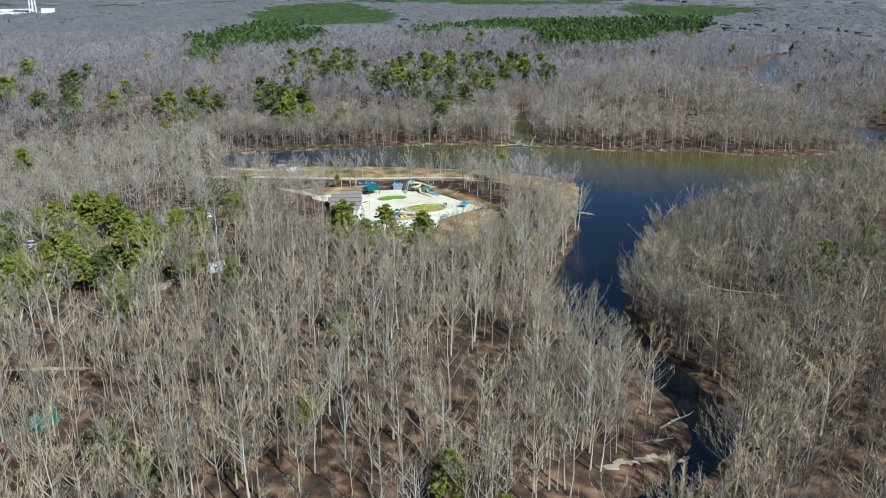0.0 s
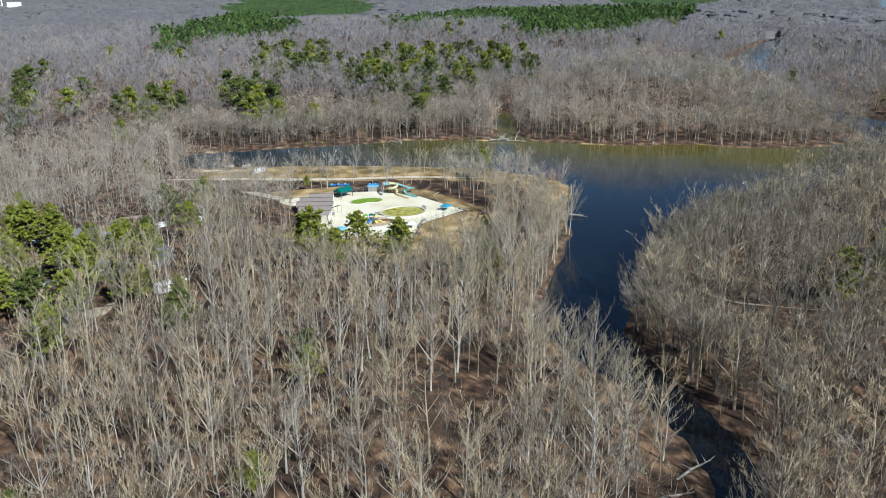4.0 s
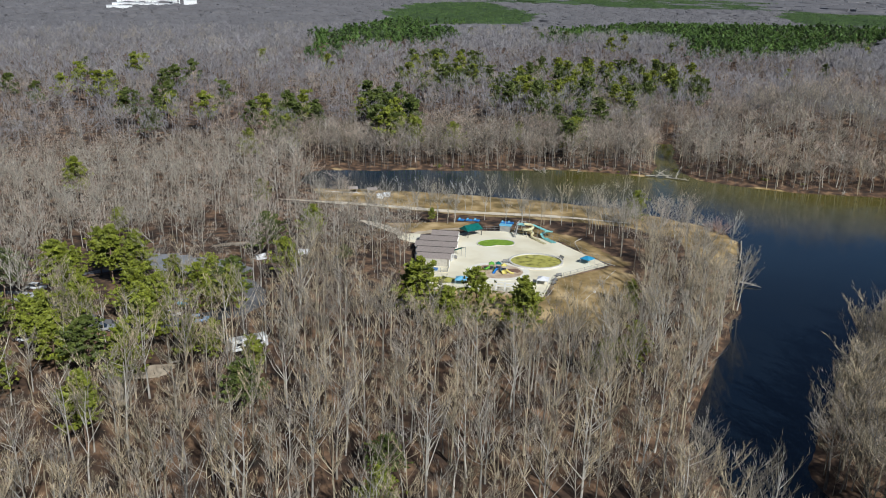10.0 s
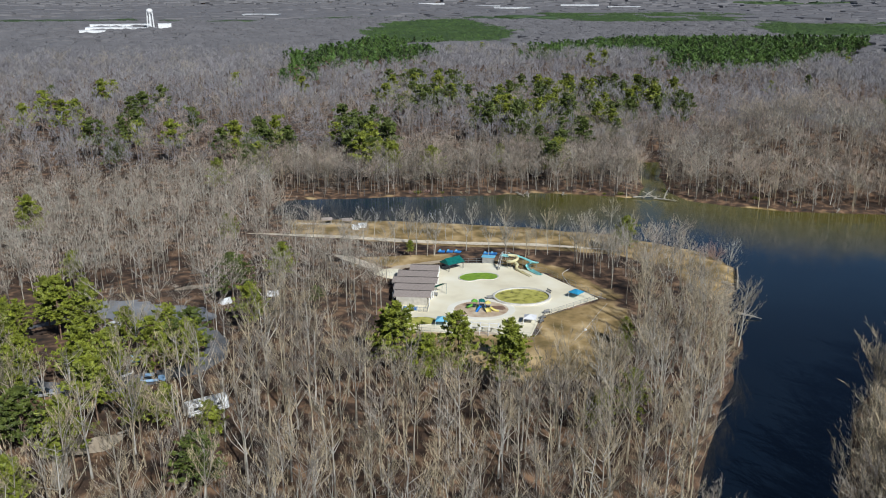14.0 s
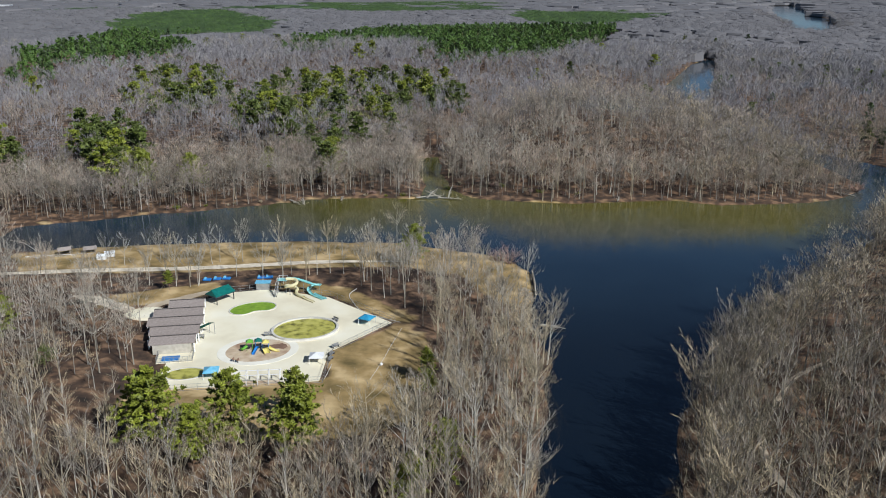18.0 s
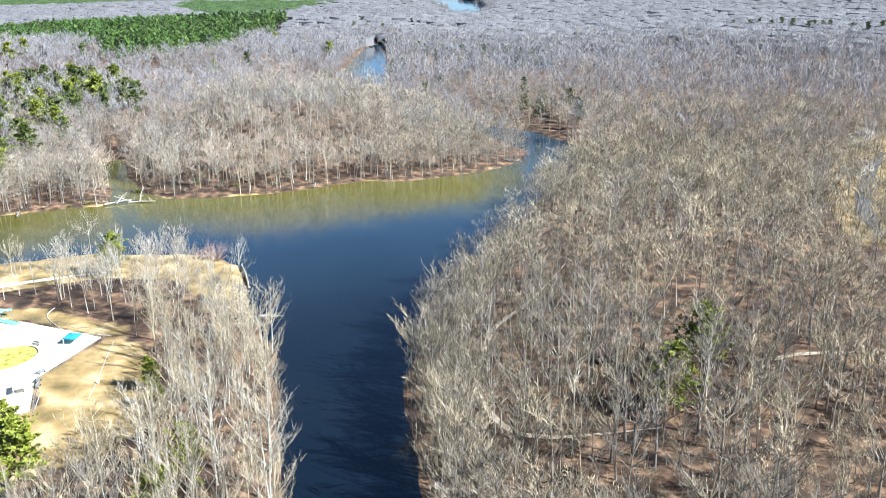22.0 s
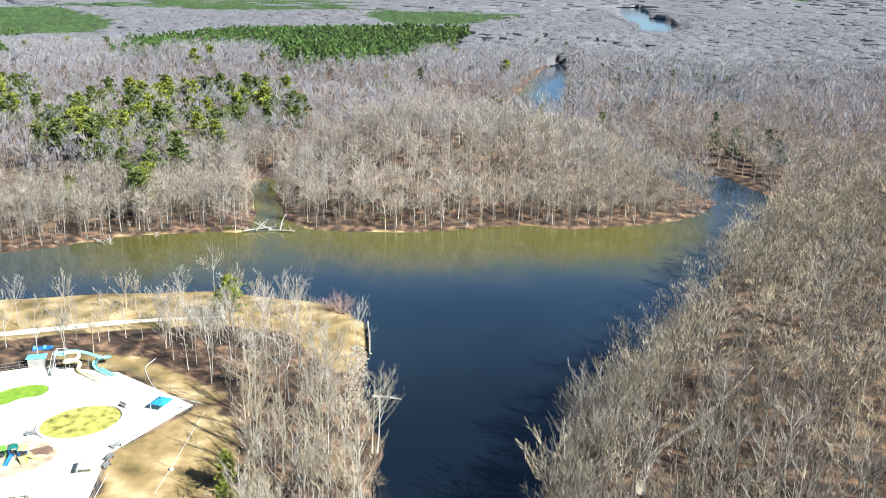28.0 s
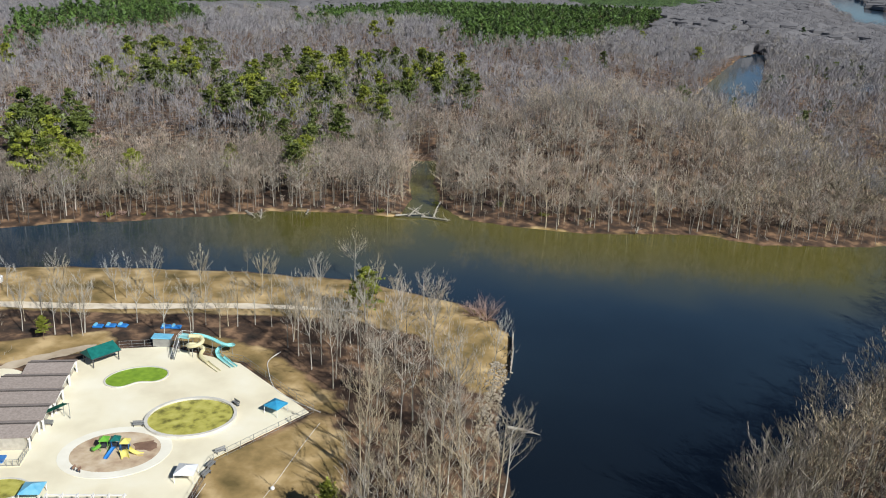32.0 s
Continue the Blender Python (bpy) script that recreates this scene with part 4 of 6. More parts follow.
woodland("broadleaf_woodland", FAR_TREES, px[ok], py[ok], rt.uniform(0.8, 1.1, ok.sum()), "leafless trees round the far lake", bare_kinds(True), FAR_HAZED_BARK, 56)

spots = [(156, 775), (190, 772), (202, 735), (237, 827), (128, 404), (123, 383), (133, 392), (119, 265), (141, 308), (180, 255), (91, 298), (292, 577),
         (158, 195), (176, 197), (184, 192), (171, 204), (118, 262), (163, 184), (181, 176), (176, 160)]
px, py = np.array(spots, float).T
woodland("pine_woodland", MID_PINES, px, py, rt.uniform(0.65, 0.95, px.size), "dark pines and cedars along the creek", [(0,), (1, 1, 2)], [PINE_BARK, NEEDLES[1], NEEDLES[3]], 48)

# Saplings and brush under the near trees and along the banks.
px, py = scattered(-120, 140, -250, 60, 4.2, 41)
fd, wd, cl = flight_distance(px, py), water_distance(px, py), clear_of(px, py)
ok = (fd < 215) & (ahead_of(px, py) | (fd < 60)) & (wd > np.where((py < -138) & ~east_of(px, py), 3.0, -0.2)) & (cl > 0) & (rt.rand(px.size) < np.where(wd < 4, 0.8, 0.12))
woodland("brush", MID_TREES, px[ok], py[ok], rt.uniform(0.22, 0.5, ok.sum()), "bare saplings and brush under the trees", bare_kinds(), BARK, 42)
px, py = scattered(-170, 150, 30, 135, 3.6, 43)
wd = water_distance(px, py)
ok = (wd > 0.0) & (wd < 17) & (py > 25) & (rt.rand(px.size) < np.where(wd < 4, 0.75, 0.5)) & (clear_of(px, py) > 0)
woodland("brush", MIDFAR_TREES, px[ok], py[ok], rt.uniform(0.22, 0.62, ok.sum()), "bare brush along the far bank", [(2,), (7, 7, 8, 5, 2)], BARK, 44)

px, py = scattered(60, 200, 180, 700, 5.2, 46)
wd = water_distance(px, py)
ok = (wd > 0.3) & (wd < 16) & (py > 200)
woodland("brush", FAR_TREES, px[ok], py[ok], rt.uniform(0.3, 0.75, ok.sum()), "bare brush along the winding creek", bare_kinds(True), FAR_HAZED_BARK, 47)

# Pine plantations far behind the lake.
px, py = scattered(-800, 320, 240, 2300, 8.3, 16)
fd, pb = flight_distance(px, py), belt(px, py)
ok = (pb < 0) & (fd < 1150) & (rt.rand(px.size) < np.where(signed(px, py, PINE_BELT) < 0, 0.4 + 0.45 * (wavy(px, py, 0.02, 81) > 0), 0.9))
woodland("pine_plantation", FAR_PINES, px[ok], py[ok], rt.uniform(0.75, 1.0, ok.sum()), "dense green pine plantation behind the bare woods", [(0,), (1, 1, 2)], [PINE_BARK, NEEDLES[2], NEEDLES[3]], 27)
px, py = scattered(-800, 320, 900, 2500, 13, 17)
fd, pb = flight_distance(px, py), belt(px, py)
ok = (pb < 0) & (fd >= 1150)
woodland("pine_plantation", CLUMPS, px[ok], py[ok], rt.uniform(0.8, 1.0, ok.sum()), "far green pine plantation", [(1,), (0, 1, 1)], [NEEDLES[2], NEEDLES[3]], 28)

# Scattered pines among the northern woods.
px, py = scattered(-420, 120, 40, 620, 9, 18)
fd, wd, pb = flight_distance(px, py), water_distance(px, py), belt(px, py)
stands = np.minimum.reduce([signed(px, py, o) for o in (NORTH_PINES, PINE_COPSE)])
dense = np.where(stands < 4, 0.16 + 0.42 * (wavy(px, py, 0.05, 61) > -0.1), 0.014 + 0.07 * (wavy(px, py, 0.012, 6) > 0.75))
clump = np.minimum(np.hypot((px + 204) / 13, (py - 60) / 16), np.hypot((px + 280) / 18, (py - 47) / 9))
dense = np.where((signed(px, py, PINE_GROVE) < 2) | (clump < 1), 0.95, dense)
ok = (wd > 8) & (pb > 0) & (rt.rand(px.size) < dense) & ~((px > -35) & (py < 190))
woodland("pine_woodland", MID_PINES, px[ok], py[ok], rt.uniform(0.85, 1.25, ok.sum()), "green pines standing among bare woods", [(0,), (1, 1, 2)], [PINE_BARK, NEEDLES[1], NEEDLES[0]], 29)
px, py = scattered(150, 700, 150, 700, 26, 19)
wd = water_distance(px, py)
ok = (wd > 8) & (wavy(px, py, 0.012, 9) > 0.55)
woodland("pine_woodland", MID_PINES, px[ok], py[ok], rt.uniform(0.7, 0.95, ok.sum()), "scattered dark pines in the eastern woods", [(0,), (1,)], [PINE_BARK, NEEDLES[1]], 30)


def tree_prototype(arrays, trunk_mat, crown_mat, name, label, category, group):
    """A tree as a thing: trunk with limbs, and crown."""
    v, t, k = arrays
    root = tagged(new(name), label, category, group)
    for kind, part_name, mat in ((0, "trunk", trunk_mat), (1, "crown", crown_mat)):
        tt = t[k == kind]
        used, inv = np.unique(tt, return_inverse=True)
        ob = new(part_name, array_mesh(part_name, v[used], inv.reshape(-1, 3), [mat]))
        ob.parent = root
    return root


def stand(prototypes, xy, sizes, seed):
    """Plant copies; the first of each prototype is the thing itself."""
    r = random.Random(seed)
    used = {}
    for (x, y), s in zip(xy, sizes):
        i = r.randrange(len(prototypes))
        m = pose(x, y, height_at(x, y), 0, 0, r.uniform(0, 360))
        p = prototypes[i]
        p.scale = (s, s, s)
        if i in used:
            copy_thing(p, m)
        else:
            used[i] = m @ Matrix.Diagonal((s, s, s, 1))
    for i, p in enumerate(prototypes):
        if i in used:
            p.matrix_basis = used[i]
        else:
            for o in (*p.children, p):
                bpy.data.objects.remove(o)


# Crowns on the eastern bank are darkened to imitate their shaded side.
for side, trunks, crowns, label in ((single[~eastern[single]], (0, 1, 3, 0, 1, 3, 3, 0), (6, 1, 5, 6, 1, 5, 6, 5), "leafless forest tree with pale trunk and fine twigs"),
                                    (single[eastern[single]], (0, 2, 1, 0, 2, 2, 3, 0), (8, 7, 8, 2, 8, 5, 8, 2), "grey-brown leafless tree on the channel's wooded bank, shade put into its twigs")):
    bank_trees = [tree_prototype(a, BARK[trunks[i]], BARK[crowns[i]], "bare_tree", label, "tree", "bare trees on the lake banks") for i, a in enumerate(NEAR_TREES)]
    stand(bank_trees, near_xy[side], size[side], 31)

# Thin rows of tall trees between the splash park and the lake path, and single ones in the shore lawn.
rr = random.Random(77)
row = []
for k in range(26):
    f = rr.random()
    x = -96 + 70 * f + rr.uniform(-2, 2)
    row.append((x, -27 + 12 * f + rr.uniform(-5, 5) + (0 if x < -70 else 1)))
row = [q for q in row if float(signed(np.array([q[0]]), np.array([q[1]]), PLAZA)[0]) > 3]
row += [(-88, -9), (-86.5, -7), (-70, -3), (-68, -4.5), (-57, 2), (-55, 3), (-44, 5), (-43, 3), (-33, 2), (-30, 5), (-25, 4), (-112, -14), (-104, -8), (-101, -9), (-80, -6), (-14, -4), (-18, 2),
        (-22, -3), (-10, -9), (-12, -17), (-7, -32), (-4, -35), (-132, -33), (-126, -30), (-120, -34), (-117, -28), (-110, -26), (-106, -33), (-100, -25), (-97, -30), (-92, -24), (-140, -36), (-48, -15), (-40, -13), (-36, -15), (-28, -11), (-55, -17)]
row_trees = [tree_prototype(bare_tree(800 + k, 12.5, 3), BARK[(3, 1, 0, 3)[k]], BARK[(0, 1, 0, 3)[k]], "bare_tree", "tall slender leafless tree beside the lake path", "tree", "bare trees along the lake path") for k in range(4)]
stand(row_trees, row, [rr.uniform(0.7, 1.05) for _ in row], 32)

PLAZA_PINES = [(-57, -112, 0.86), (-59.5, -110, 0.74), (-49, -116, 0.66), (-45, -108, 0.80), (-33, -111, 0.80), (-37, -97, 0.6), (-30, -5, 0.7), (-9, -111, 0.6), (-13, -120, 0.55), (-16.5, -76, 0.42), (-15, -84, 0.36),
               (-90, -33, 0.3), (-92, -86, 0.3), (-108, -76, 0.7), (76, -114, 0.78), (87, -104, 0.85)]
CAMP_PINES = [(-126.6, -133.7), (-131, -130), (-122, -130), (-116.5, -136), (-117.5, -154), (-112, -157), (-109, -161), (-104, -150), (-100, -153), (-97.6, -151), (-96, -140), (-90, -137), (-83, -159),
              (-80, -156), (-87, -172), (-85, -184), (-64, -168), (-110, -95.5), (-134, -138), (-128, -148), (-136, -128), (-140, -152), (-134, -163), (-126, -166), (-118, -166),
              (-112, -181), (-103, -186), (-108, -196), (-81, -187), (-132, -176), (-141, -168), (-120, -174), (-145, -134), (-94, -131)]
EDGE_PINES = [(-172, -136), (-158, -99), (-146, -47), (-195, 43), (-190, 40), (-151, 63), (-149, 58), (-145, 66), (-140, 60), (-193, 11), (-202, -72), (-123, 65), (-79, 101), (-105, 96), (-260, 27),
              (-78, 89), (-108, 167), (-103, 123), (-123, 163), (-231, -91), (-127, 69), (-198, 38), (-34, -173), (-71, -156), (-26, -215), (14, -234), (4, -228), (-44, -237), (-54, -232), (-30, -183)]
# More of them crowd the camp, off its roads.
rc = random.Random(61)
ROAD_LINE = [(-142, -146), (-128, -150), (-112, -154), (-103, -150), (-97, -142), (-92, -130), (-97, -120), (-106, -116), (-118, -114), (-132, -118), (-142, -130), (-146, -142)]
while len(CAMP_PINES) < 48:
    x, y = rc.uniform(-152, -82), rc.uniform(-200, -112)
    near_road = min(math.hypot(x - a, y - b) for a, b in ROAD_LINE) < 6
    in_lot = float(signed(np.array([x]), np.array([y]), CAMP_LOT)[0]) < 9
    if not near_road and not in_lot and min(math.hypot(x - a, y - b) for a, b in CAMP_PINES) > 5.5:
        CAMP_PINES.append((x, y))
pines = [tree_prototype(a, PINE_BARK, NEEDLES[(0, 0, 0, 1, 0)[i]], "pine_tree", "pine with bare lower trunk and yellow-green needles", "pine tree", "pines near the splash park and camp") for i, a in enumerate(NEAR_PINES)]
spots = [(x, y) for x, y, s in PLAZA_PINES] + CAMP_PINES + EDGE_PINES
sizes = [s for x, y, s in PLAZA_PINES] + [rr.uniform(0.52, 0.80) for _ in CAMP_PINES] + [rr.uniform(0.6, 1.0) for _ in EDGE_PINES[:-8]] + [rr.uniform(0.4, 0.6) for _ in range(8)]
stand(pines, spots, sizes, 33)



# ---- the splash park ----
Z = PLAZA_Z
tagged(part("pavement", slab(PLAZA, Z - 0.5, Z), CONCRETE), "sunlit pale concrete deck of the splash park", "pavement", kind="structure")


def pool(name, outline_args, z, rim, mat, label, wall=0.35, height_of=0.35):
    cx, cy, rx, ry, turn, dent = outline_args
    root = thing(name, (0, 0, 0), label, "pool", "pools of the splash park")
    outer, inner = oval(cx, cy, rx, ry, turn, 44, dent), oval(cx, cy, rx - wall, ry - wall, turn, 44, dent)
    part("rim", ring(outer, inner, z, z + height_of), rim, root, "low pale concrete rim")
    part("basin", slab(inner, z - 0.1, z + height_of * 0.3), mat, root, "algae-covered pool floor")
    return root


pool("wading_pool", (-64.3, -42.7, 5.9, 4.2, 35, 1.9), Z, KERB, ALGAE_GREEN, "kidney-shaped wading pool with bright green algae", 0.3, 0.16)
pool("round_pool", (-48.0, -53.8, 7.8, 6.7, 28, 0), Z, KERB, ALGAE_OLIVE, "round raised pool with olive scum on its floor", 0.55, 0.5)
pool("small_pool", (-66, -79.5, 4.2, 2.9, 20, 0), Z, KERB, ALGAE_OLIVE, "small oval drained pool with a brown floor", 0.3, 0.12)
root = thing("play_area", (0, 0, 0), "oval sandy play area with a pale kerb", "play area")
o1, o2 = oval(-55, -66.3, 8.8, 7.5, 25), oval(-55, -66.3, 7.0, 5.8, 25)
part("kerb", ring(o1, o2, Z, Z + 0.05), PALE_RING, root, "wide pale flush kerb ring")
part("sand", slab(o2, Z - 0.1, Z + 0.04), SAND, root)
rm = random.Random(4)
part("mulch", slab([(x + rm.uniform(-0.5, 0.5), y + rm.uniform(-0.4, 0.4)) for x, y in oval(-51.2, -63.6, 2.1, 1.5, 20, 15)], Z, Z + 0.07), MULCH, root, "dark damp patch")


def bathhouse():
    root = thing("bathhouse", (-76.5, -57.2, Z), "bathhouse with five stepped brown shingle gables and white end walls", "building", turn=17.0)
    n, bay = 5, 5.5
    for i in range(n):
        y0 = 13.5 - i * bay
        x0, x1 = (-3.4, -6.2, -6.8, -5.6, -4.8)[i], (4.2, 4.4, 4.9, 4.6, 4.2)[i]
        low, high, over = 2.2, 2.75, 0.35
        wall = part("wall", boxed(((x1 - x0) - 0.9, bay - 0.3, low), ((x0 + x1) / 2, y0 - bay / 2, low / 2)), BLOCK, root, "beige-painted block walls")
        bm = bmesh.new()
        ym = y0 - bay * 0.35
        prof = [(y0 + 0.1, low), (ym, high), (y0 - bay + 0.1, low + 0.05)]
        for a, b in ((0, 1), (1, 2)):
            (ya, za), (yb, zb) = prof[a], prof[b]
            vs = [bm.verts.new(p) for p in ((x0 - over, ya, za), (x1 + over, ya, za), (x1 + over, yb, zb), (x0 - over, yb, zb))]
            vt = [bm.verts.new(v.co + Vector((0, 0, 0.14))) for v in vs]
            bm.faces.new(vt)
            bm.faces.new(list(reversed(vs)))
            for k in range(4):
                bm.faces.new((vs[k], vs[(k + 1) % 4], vt[(k + 1) % 4], vt[k]))
        bmesh.ops.recalc_face_normals(bm, faces=bm.faces)
        part("roof", bm, SHINGLE, root, "brown shingle gable roof")
        part("ridge_cap", boxed((x1 - x0 + 0.7, 0.3, 0.09), ((x0 + x1) / 2, ym, high + 0.17)), RIDGE, root, "dark ridge cap")
        for x, name in ((x1 + 0.05, "gable_end"), (x0 - 0.05, "gable_end")):
            bm = bmesh.new()
            for s in (-0.06, 0.06):
                vs = [bm.verts.new((x + s, y, z)) for y, z in ((y0 - 0.1, low - 0.35), (y0 - 0.1, low + 0.02), (ym, high + 0.02), (y0 - bay + 0.2, low + 0.02), (y0 - bay + 0.2, low - 0.35))]
                bm.faces.new(vs)
            bm.verts.ensure_lookup_table()
            for k in range(5):
                bm.faces.new((bm.verts[k], bm.verts[(k + 1) % 5], bm.verts[5 + (k + 1) % 5], bm.verts[5 + k]))
            part(name, bm, WHITE, root, "white gable end board")
        for y in (y0 - 0.4, y0 - bay + 0.6):
            part("post", boxed((0.25, 0.25, low), (x1 + 0.15, y, low / 2)), WHITE, root)
        part("door", boxed((0.08, 1.0, 1.95), (x1 - 0.43, y0 - bay * 0.55, 0.98)), DARK, root, "dark doorway")
    for i in range(3):
        part("wing_wall", boxed((0.3, 1.2, 1.9), (-6.9 + 0.6 * i, 0.5 - 5.4 * i, 0.95), 12), WHITE, root, "white wing wall")
    part("patio_slab", boxed((7.5, 4.6, 0.1), (0.6, -16.2, 0.06)), CONCRETE, root)
    for x in (-3.1, 4.3):
        for k in range(6):
            part("fence_post", rods([((x, -14.2 - 0.85 * k, 0), (x, -14.2 - 0.85 * k, 1.3))], 0.05), GREY_METAL, root)
        part("fence_rail", rods([((x, -14.2, 1.25), (x, -18.4, 1.25)), ((x, -14.2, 0.3), (x, -18.4, 0.3))], 0.035), GREY_METAL, root)
    for k in range(9):
        x = -3.1 + 7.4 * k / 8
        part("fence_post", rods([((x, -18.45, 0), (x, -18.45, 1.3))], 0.05), GREY_METAL, root)
    part("fence_rail", rods([((-3.1, -18.45, 1.25), (4.3, -18.45, 1.25)), ((-3.1, -18.45, 0.3), (4.3, -18.45, 0.3))], 0.035), GREY_METAL, root)
    part("pool_liner", boxed((3.6, 2.0, 0.25), (-0.3, -16.6, 0.23)), BLUE, root, "blue drained tank inside the fence")
    return root


bathhouse()
yard = oval(-88.2, -50.6, 5.0, 3.6, 20, 22)
yard_z = max(height_at(x, y) for x, y in yard) + 0.05
tagged(part("forecourt", slab(yard, yard_z - 1.2, yard_z), CONCRETE), "rounded pale concrete forecourt beside the bathhouse", "pavement", kind="structure")


def pavilion():
    root = thing("pavilion", (-74.2, -38.2, Z), "open pavilion with a steep teal metal gable roof", "pavilion", turn=60)
    root.scale = (0.85, 0.85, 0.85)
    bm = bmesh.new()
    a, b, low, high = 3.6, 2.6, 2.5, 4.1
    base = [bm.verts.new(p) for p in ((-a, -b, low), (a, -b, low), (a, b, low), (-a, b, low))]
    ridge = [bm.verts.new(p) for p in ((-3.2, 0, high), (3.2, 0, high))]
    for f in ((base[0], base[1], ridge[1], ridge[0]), (base[1], base[2], ridge[1]), (base[2], base[3], ridge[0], ridge[1]), (base[3], base[0], ridge[0]), tuple(reversed(base))):
        bm.faces.new(f)
    part("roof", bm, TEAL_ROOF, root)
    part("ridge_cap", rods([((-3.25, 0, high + 0.03), (3.25, 0, high + 0.03))], 0.09), TEAL_ROOF, root)
    part("fascia", boxed((7.3, 5.3, 0.18), (0, 0, low - 0.1)), DARK, root, "dark fascia board")
    for x in (-3.1, 3.1):
        for y in (-2.1, 2.1):
            part("post", boxed((0.2, 0.2, 2.4), (x, y, 1.2)), DARK, root)
    return root


pavilion()


def water_slide():
    root = thing("water_slide", (-60.5, -30.0, Z), "water slide tower with a cream spiral tube and an aqua flume", "water slide")
    root.scale = (0.72, 0.72, 0.72)
    top = 4.6
    for x in (-1.5, 1.5):
        for y in (-1.3, 1.3):
            part("tower_post", rods([((x, y, 0), (x, y, top + 1))], 0.12), GREY_METAL, root)
    part("platform", boxed((3.4, 3.0, 0.18), (0, 0, top), 0, 0.03), AQUA, root)
    part("railing", rods([((-1.5, -1.3, top + 1), (1.5, -1.3, top + 1)), ((-1.5, 1.3, top + 1), (1.5, 1.3, top + 1)), ((-1.5, -1.3, top + 1), (-1.5, 1.3, top + 1)), ((-1.5, -1.3, top + 0.5), (-1.5, 1.3, top + 0.5))], 0.05), WHITE, root)
    for k in range(13):
        part("stair_tread", boxed((0.32, 1.1, 0.06), (-2.1 - 0.1 * 0 - 0.27 * k * 0 + 0.9, -1.9 - 0.32 * k, top - 0.33 * (k + 1)), 0), GREY_METAL, root)
    part("stair_stringer", rods([((0.0 - 0.7, -1.6, top), (-0.7, -5.9, 0.1)), ((-1.7, -1.6, top), (-1.7, -5.9, 0.1))], 0.09), DARK, root, "dark stair stringers")
    part("stair_rail", rods([((-0.7, -1.6, top + 0.9), (-0.7, -5.9, 1.0)), ((-1.7, -1.6, top + 0.9), (-1.7, -5.9, 1.0))], 0.05), WHITE, root)
    loop = [(1.2, -0.4, top + 0.4)]
    for k in range(15):
        a = 1.4 - 6.2832 * k / 11
        loop.append((3.4 + 2.1 * math.cos(a), -1.2 + 1.9 * math.sin(a), top + 0.1 - 0.26 * k))
    loop += [(6.2, -3.6, 0.75), (9.2, -5.8, 0.45)]
    part("spiral_tube", tube(spline(loop, 5), 0.55, 12), CREAM, root, "cream and yellow spiral tube")
    part("runout_trough", flume(spline([(9.0, -5.7, 0.5), (11.5, -7.6, 0.42), (13.8, -9.3, 0.42)], 4), 0.6), CREAM, root, "cream run-out trough")
    fl = [(1.2, 0.8, top + 0.5), (4.0, 1.6, top + 0.2), (7.0, 1.8, top - 0.6), (10.0, 1.0, top - 1.2), (12.2, 1.2, top - 1.7), (13.0, 2.4, top - 2.0), (11.6, 3.2, top - 2.4), (9.6, 2.2, top - 2.9), (9.2, 0.2, 1.3), (10.8, -2.2, 0.7)]
    part("aqua_flume", flume(spline(fl, 6), 0.6), AQUA, root, "aqua open flume with a loop at its end")
    for k in range(2):
        s = Vector((0.9 * k, 0.7 * k, 0))
        part("runout_lane", flume([Vector(p) + s for p in ((10.6, -2.0, 0.62), (13.4, -4.2, 0.42), (16.2, -6.3, 0.42))], 0.5), AQUA, root, "aqua run-out lane")
    for x, y, h in ((4.0, 1.6, 4.2), (7.0, 1.8, 3.4), (10.0, 1.0, 2.8), (12.8, 2.0, 2.2), (3.4, -3.1, 2.4), (5.4, -1.2, 3.0), (3.4, 0.7, 3.6)):
        part("support_post", rods([((x, y, 0), (x, y, h))], 0.1), GREY_METAL, root)
    return root


water_slide()


def plunge_cover():
    root = thing("pump_shelter", (-66.3, -28.6, Z), "low flat pump shelter under a blue cover", "shelter", turn=10)
    part("cover", boxed((4.0, 2.4, 0.18), (0, 0, 1.9), 0, 0.04), SKY_CLOTH, root)
    part("enclosure", boxed((3.4, 1.9, 1.75), (0, 0, 0.88)), GREY_METAL, root)
    return root


plunge_cover()


def shade_canopy(x, y, turn, cloth, label, s=2.3, tilt=0.0):
    root = thing("shade_canopy", (x, y, Z), label, "shade canopy", "shade canopies on the deck", turn=turn)
    root.scale = (0.95, 0.95, 0.66)
    bm = bmesh.new()
    peak = bm.verts.new((0, 0, 3.5))
    n = 4
    low = [bm.verts.new((s * u, s * v, 2.45 + tilt * v)) for u, v in ((-1, -1), (1, -1), (1, 1), (-1, 1))]
    hem = [bm.verts.new(v.co - Vector((0, 0, 0.28))) for v in low]
    for k in range(n):
        bm.faces.new((low[k], low[(k + 1) % n], peak))
        bm.faces.new((hem[k], hem[(k + 1) % n], low[(k + 1) % n], low[k]))
    part("canopy", bm, cloth, root)
    for u, v in ((-1, -1), (1, -1), (1, 1), (-1, 1)):
        part("pole", rods([((s * 0.95 * u, s * 0.95 * v, 0), (s * 0.95 * u, s * 0.95 * v, 2.4 + tilt * v))], 0.06), WHITE, root)
    part("brace", rods([((-s * 0.95, -s * 0.95, 2.2), (s * 0.95, s * 0.95, 2.2)), ((-s * 0.95, s * 0.95, 2.2), (s * 0.95, -s * 0.95, 2.2))], 0.04), WHITE, root)
    return root


